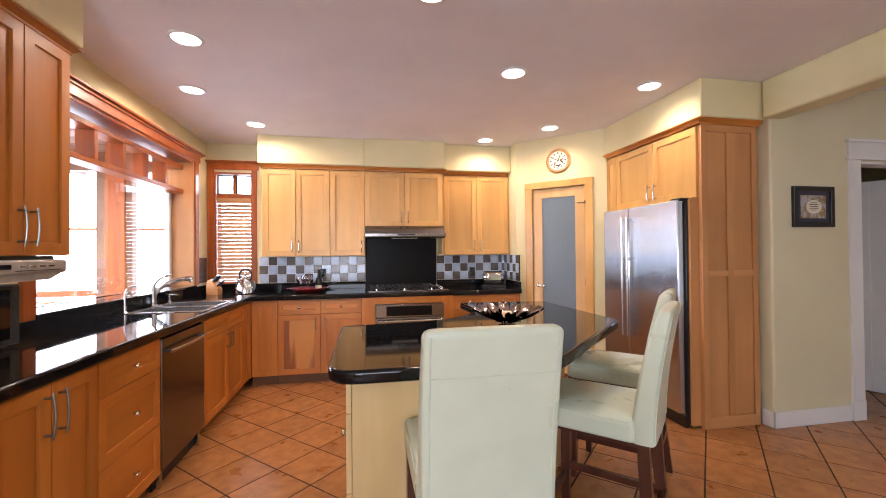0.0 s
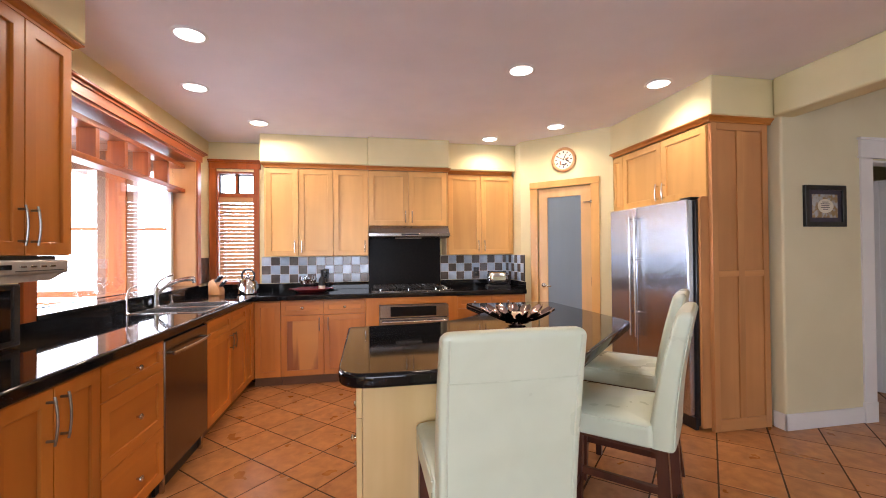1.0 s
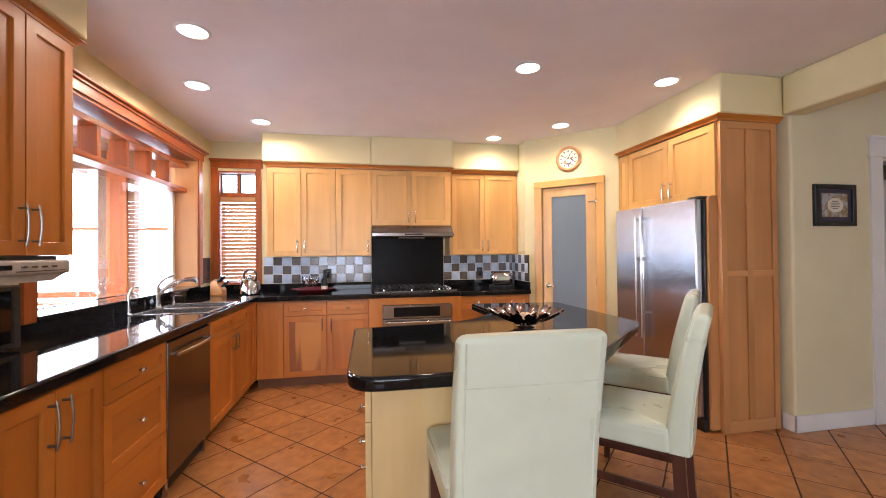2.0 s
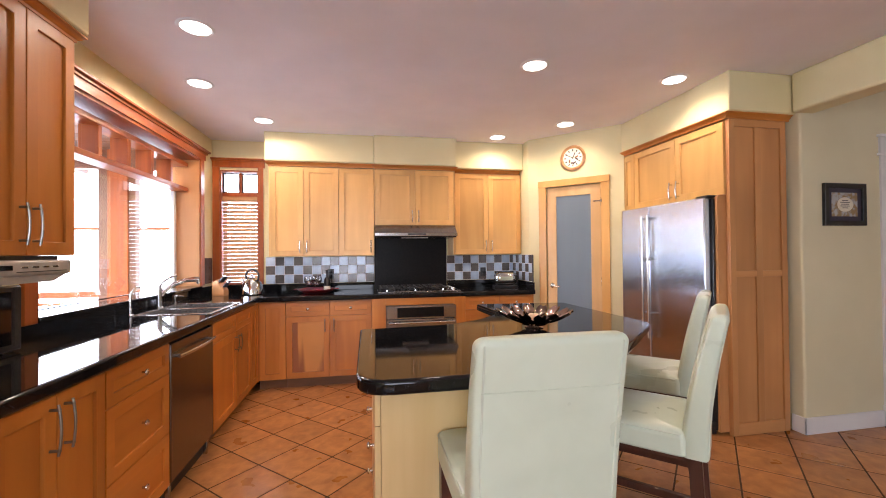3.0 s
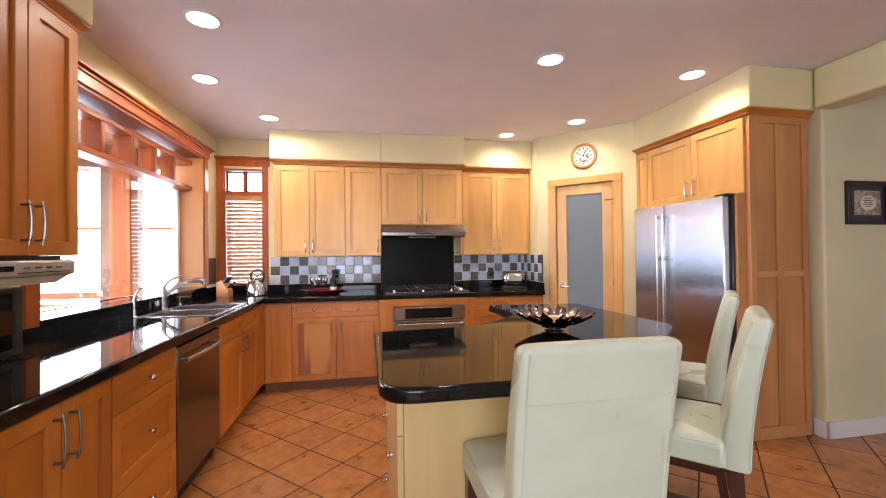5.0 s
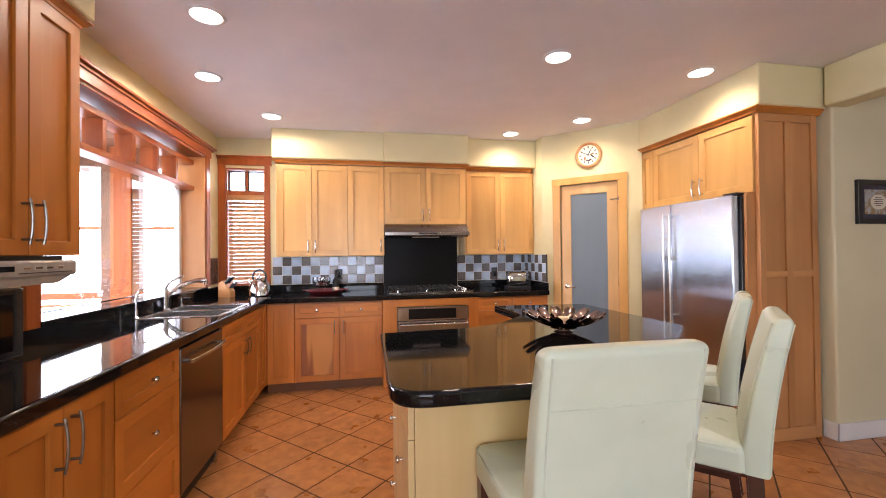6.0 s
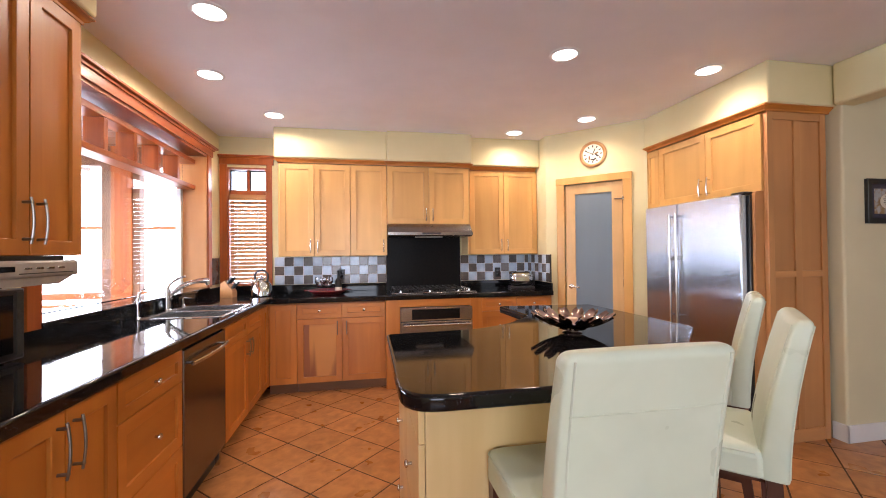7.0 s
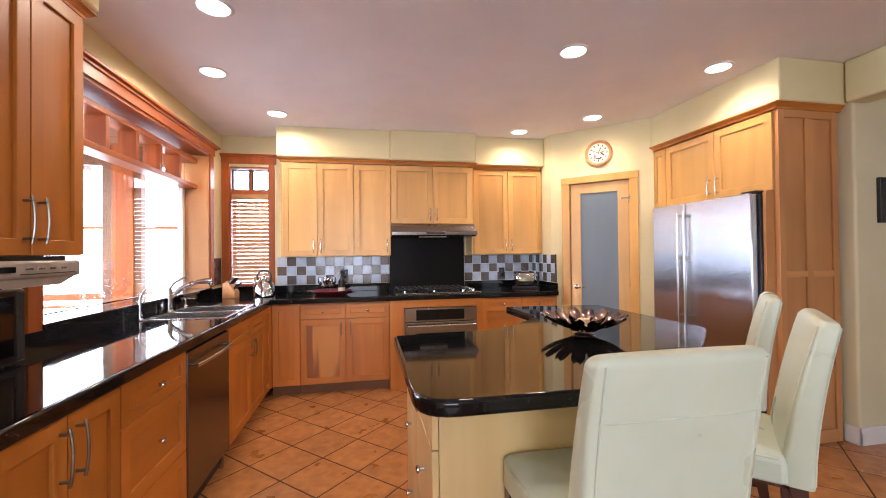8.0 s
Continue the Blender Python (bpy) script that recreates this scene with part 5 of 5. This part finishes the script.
    bm = bx((-0.14, -0.082, 0.025), (0.14, 0.082, 0.19), 0.062, 7)
    part("shell", bm, M["chrome"], o)
    for y in (-0.03, 0.03):
        part("slot", bx((-0.10, y - 0.012, 0.187), (0.10, y + 0.012, 0.192)), M["black"], o)
    part("lever", bx((0.138, -0.015, 0.11), (0.165, 0.015, 0.125), 0.004), M["black"], o)
    part("end_cap", bx((0.13, -0.06, 0.03), (0.15, 0.06, 0.15), 0.01, 3), M["black"], o)

    for x, z in ((-0.43, 1.135), (1.45, 1.125)):
        s = thing("wall_outlet", "black wall outlet set among the tiles", "outlet", pose(x, BY - 0.012, z), "outlets")
        part("plate", bx((-0.036, -0.006, -0.058), (0.036, 0.0, 0.058), 0.003), M["black"], s)
        for dz in (-0.022, 0.022):
            part("socket", bx((-0.016, -0.009, dz - 0.014), (0.016, -0.005, dz + 0.014), 0.003), M["black_glass"], s)

    r = thing("under_cabinet_radio", "silver radio player mounted under the wall cabinet", "radio", Matrix.Translation((-1.37, 2.027, 1.262)) @ Matrix.Rotation(radians(90), 4, "Z"))
    bm = bx((0.0, 0.0, 0.03), (0.46, 0.26, 0.095), 0.012, 3)
    part("case", bm, M["silver"], r)
    bm = B()
    prof = [(0.0, 0.032), (0.10, 0.0), (0.36, 0.0), (0.455, 0.036), (0.455, 0.045), (0.0, 0.045)]
    va, vb = [bm.verts.new((x, 0.012, z)) for x, z in prof], [bm.verts.new((x, 0.25, z)) for x, z in prof]
    bm.faces.new(va), bm.faces.new(vb[::-1])
    for i in range(6):
        bm.faces.new((va[i], vb[i], vb[(i + 1) % 6], va[(i + 1) % 6]))
    part("belly", bm, M["silver"], r)
    part("mount_plate", bx((0.06, 0.02, 0.094), (0.40, 0.22, 0.112)), M["black"], r)
    part("display", bx((0.05, -0.003, 0.055), (0.13, 0.002, 0.075), 0.001), M["black_glass"], r)
    for i in range(4):
        part("button", bx((0.17 + i * 0.055, -0.003, 0.062), (0.205 + i * 0.055, 0.002, 0.07), 0.001), M["nickel"], r)
    part("disc_slot", bx((0.15, -0.002, 0.045), (0.42, 0.001, 0.049)), M["black"], r)

    w = thing("countertop_microwave", "dark microwave with silver trim on the counter", "microwave", Matrix.Translation((-1.55, 1.988, CT)) @ Matrix.Rotation(radians(90), 4, "Z"))
    part("case", bx((0.0, 0.0, 0.01), (0.47, 0.165, 0.298), 0.008, 3), M["black"], w)
    part("side_trim", bx((0.425, -0.003, 0.03), (0.462, 0.004, 0.285), 0.002), M["iron"], w)
    part("door_glass", bx((0.02, -0.004, 0.04), (0.41, 0.002, 0.275), 0.002), M["black_glass"], w)
    for x in (0.03, 0.42):
        part("foot", cyl(B(), (x, 0.05, 0), (x, 0.05, 0.012), 0.012), M["black"], w)


counter_things()


# ---- recessed downlights ----
def downlight():
    d = thing("downlight", "round recessed ceiling downlight, switched on", "ceiling light", group="ceiling downlights")
    part("trim_ring", lathe(B(), [(0.078, 0.0), (0.098, 0.0), (0.1, -0.003), (0.096, -0.007), (0.08, -0.009), (0.078, -0.004)], 32), M["white"], d)
    part("lens", lathe(B(), [(0, -0.002), (0.079, -0.002), (0.079, -0.004), (0, -0.006)], 32), M["lamp_glow"], d)
    return d


one = downlight()
one.matrix_basis = pose(LAMPS[0][0], LAMPS[0][1], CEIL)
for lx, ly in LAMPS[1:]:
    copy_thing(one, pose(lx, ly, CEIL))


# ---- wall tiles ----
def wall_tiles():
    p, g = 0.1035, 0.0035
    z0 = 1.031
    light = mesh_of("tile", bx((g / 2, -0.009, g / 2), (p - g / 2, 0, p - g / 2), 0.004, 2), M["tile_light"])
    dark = mesh_of("tile", bx((g / 2, -0.0085, g / 2), (p - g / 2, 0, p - g / 2), 0.004, 2), M["tile_dark"])
    for name, m, cols, start in (("tiling_left", Matrix.Translation((0.080 - 12 * p, BY - 0.003, z0)), 12, 0), ("tiling_right", Matrix.Translation((0.98, BY - 0.003, z0)), 9, 1),
                                 ("tiling_return", Matrix.Translation((RETX - 0.003, BY - 0.006, z0)) @ Matrix.Rotation(radians(-90), 4, "Z"), 6, 0)):
        t = tagged(new(name), "chequered pale blue and taupe wall tiles over the worktop", "wall tiles", kind="structure")
        t.matrix_basis = m
        part("grout_bed", bx((0, -0.0055, 0), (cols * p, 0.0008, 3 * p)), M["ceiling"], t)
        for i in range(cols):
            for j in range(3):
                o = new("tile", light if (i + j + start) % 2 == 0 else dark)
                o.parent = t
                o.matrix_basis = Matrix.Translation((i * p, 0, j * p))
    structure("wall_tiles_corner", bx((WX + 0.001, 5.045, 1.06), (WX + 0.010, BY - 0.03, 1.34), 0.002), M["tile_dark"], "dark glazed tiles in the window corner", "wall tiles")
    structure("trim_tile_edge", bx((RETX - 0.016, 4.665, z0), (RETX - 0.003, 4.682, z0 + 3 * p), 0.002), M["black"], "black edge trim of the wall tiles", "trim")


wall_tiles()


# ---- floor tiles, laid diagonally ----
def floor_tiles():
    p, q, g = 0.327, 0.327, 0.0092
    u0, v0 = 2.034 % p, 3.057 % q
    tilt, cx, cy = 0.02, -0.724, 3.60      # the lattice is laid slightly off the diagonal

    def place(u, v):
        x, y = (u - v) / S2 - cx, (u + v) / S2 - cy
        return cx + x * math.cos(tilt) - y * math.sin(tilt), cy + x * math.sin(tilt) + y * math.cos(tilt)

    me = mesh_of("floor_tile", bx((g / 2, g / 2, -0.012), (p - g / 2, q - g / 2, 0.0), 0.0028, 2), M["terracotta"])
    near, far = [], []
    for i in range(-14, 28):
        for j in range(-24, 18):
            u, v = u0 + (i + 0.5) * p, v0 + (j + 0.5) * q
            x, y = place(u, v)
            if not (-1.86 < x < 6.1 and REAR - 0.05 < y < 4.95):
                continue
            hidden = (y > 2.9 and x > 2.75 and x < 3.2) or (0.3 < x < 1.2 and 2.1 < y < 2.6)
            open_floor = (-1.2 < x < 2.6 and 1.3 < y < 4.85) or (2.2 <= x < 4.6 and 0.9 < y < 3.0)
            (near if open_floor and not hidden else far).append((u, v))
    for u, v in near[:300]:
        o = new("tile", me)
        o.parent = floor
        u, v = u - p / 2, v - q / 2
        o.matrix_basis = Matrix.Translation((*place(u, v), 0)) @ Matrix.Rotation(radians(45) + tilt, 4, "Z")
    verts, faces = [], []
    h, w = (p - g) / 2, (q - g) / 2
    for u, v in far + near[300:]:
        k = len(verts)
        for du, dv, z in ((-h, -w, -0.01), (h, -w, -0.01), (h, w, -0.01), (-h, w, -0.01), (-h + 0.003, -w + 0.003, 0), (h - 0.003, -w + 0.003, 0), (h - 0.003, w - 0.003, 0), (-h + 0.003, w - 0.003, 0)):
            verts.append((*place(u + du, v + dv), z))
        faces += [(k + 4, k + 5, k + 6, k + 7)] + [(k + a, k + (a + 1) % 4, k + 4 + (a + 1) % 4, k + 4 + a) for a in range(4)]
    me2 = bpy.data.meshes.new("tiles")
    me2.from_pydata(verts, [], faces)
    me2.materials.append(M["terracotta"])
    o = new("tiles", me2)
    o.parent = floor
    tagged(o, "terracotta floor tiles away from the kitchen", kind="stuff")


floor_tiles()
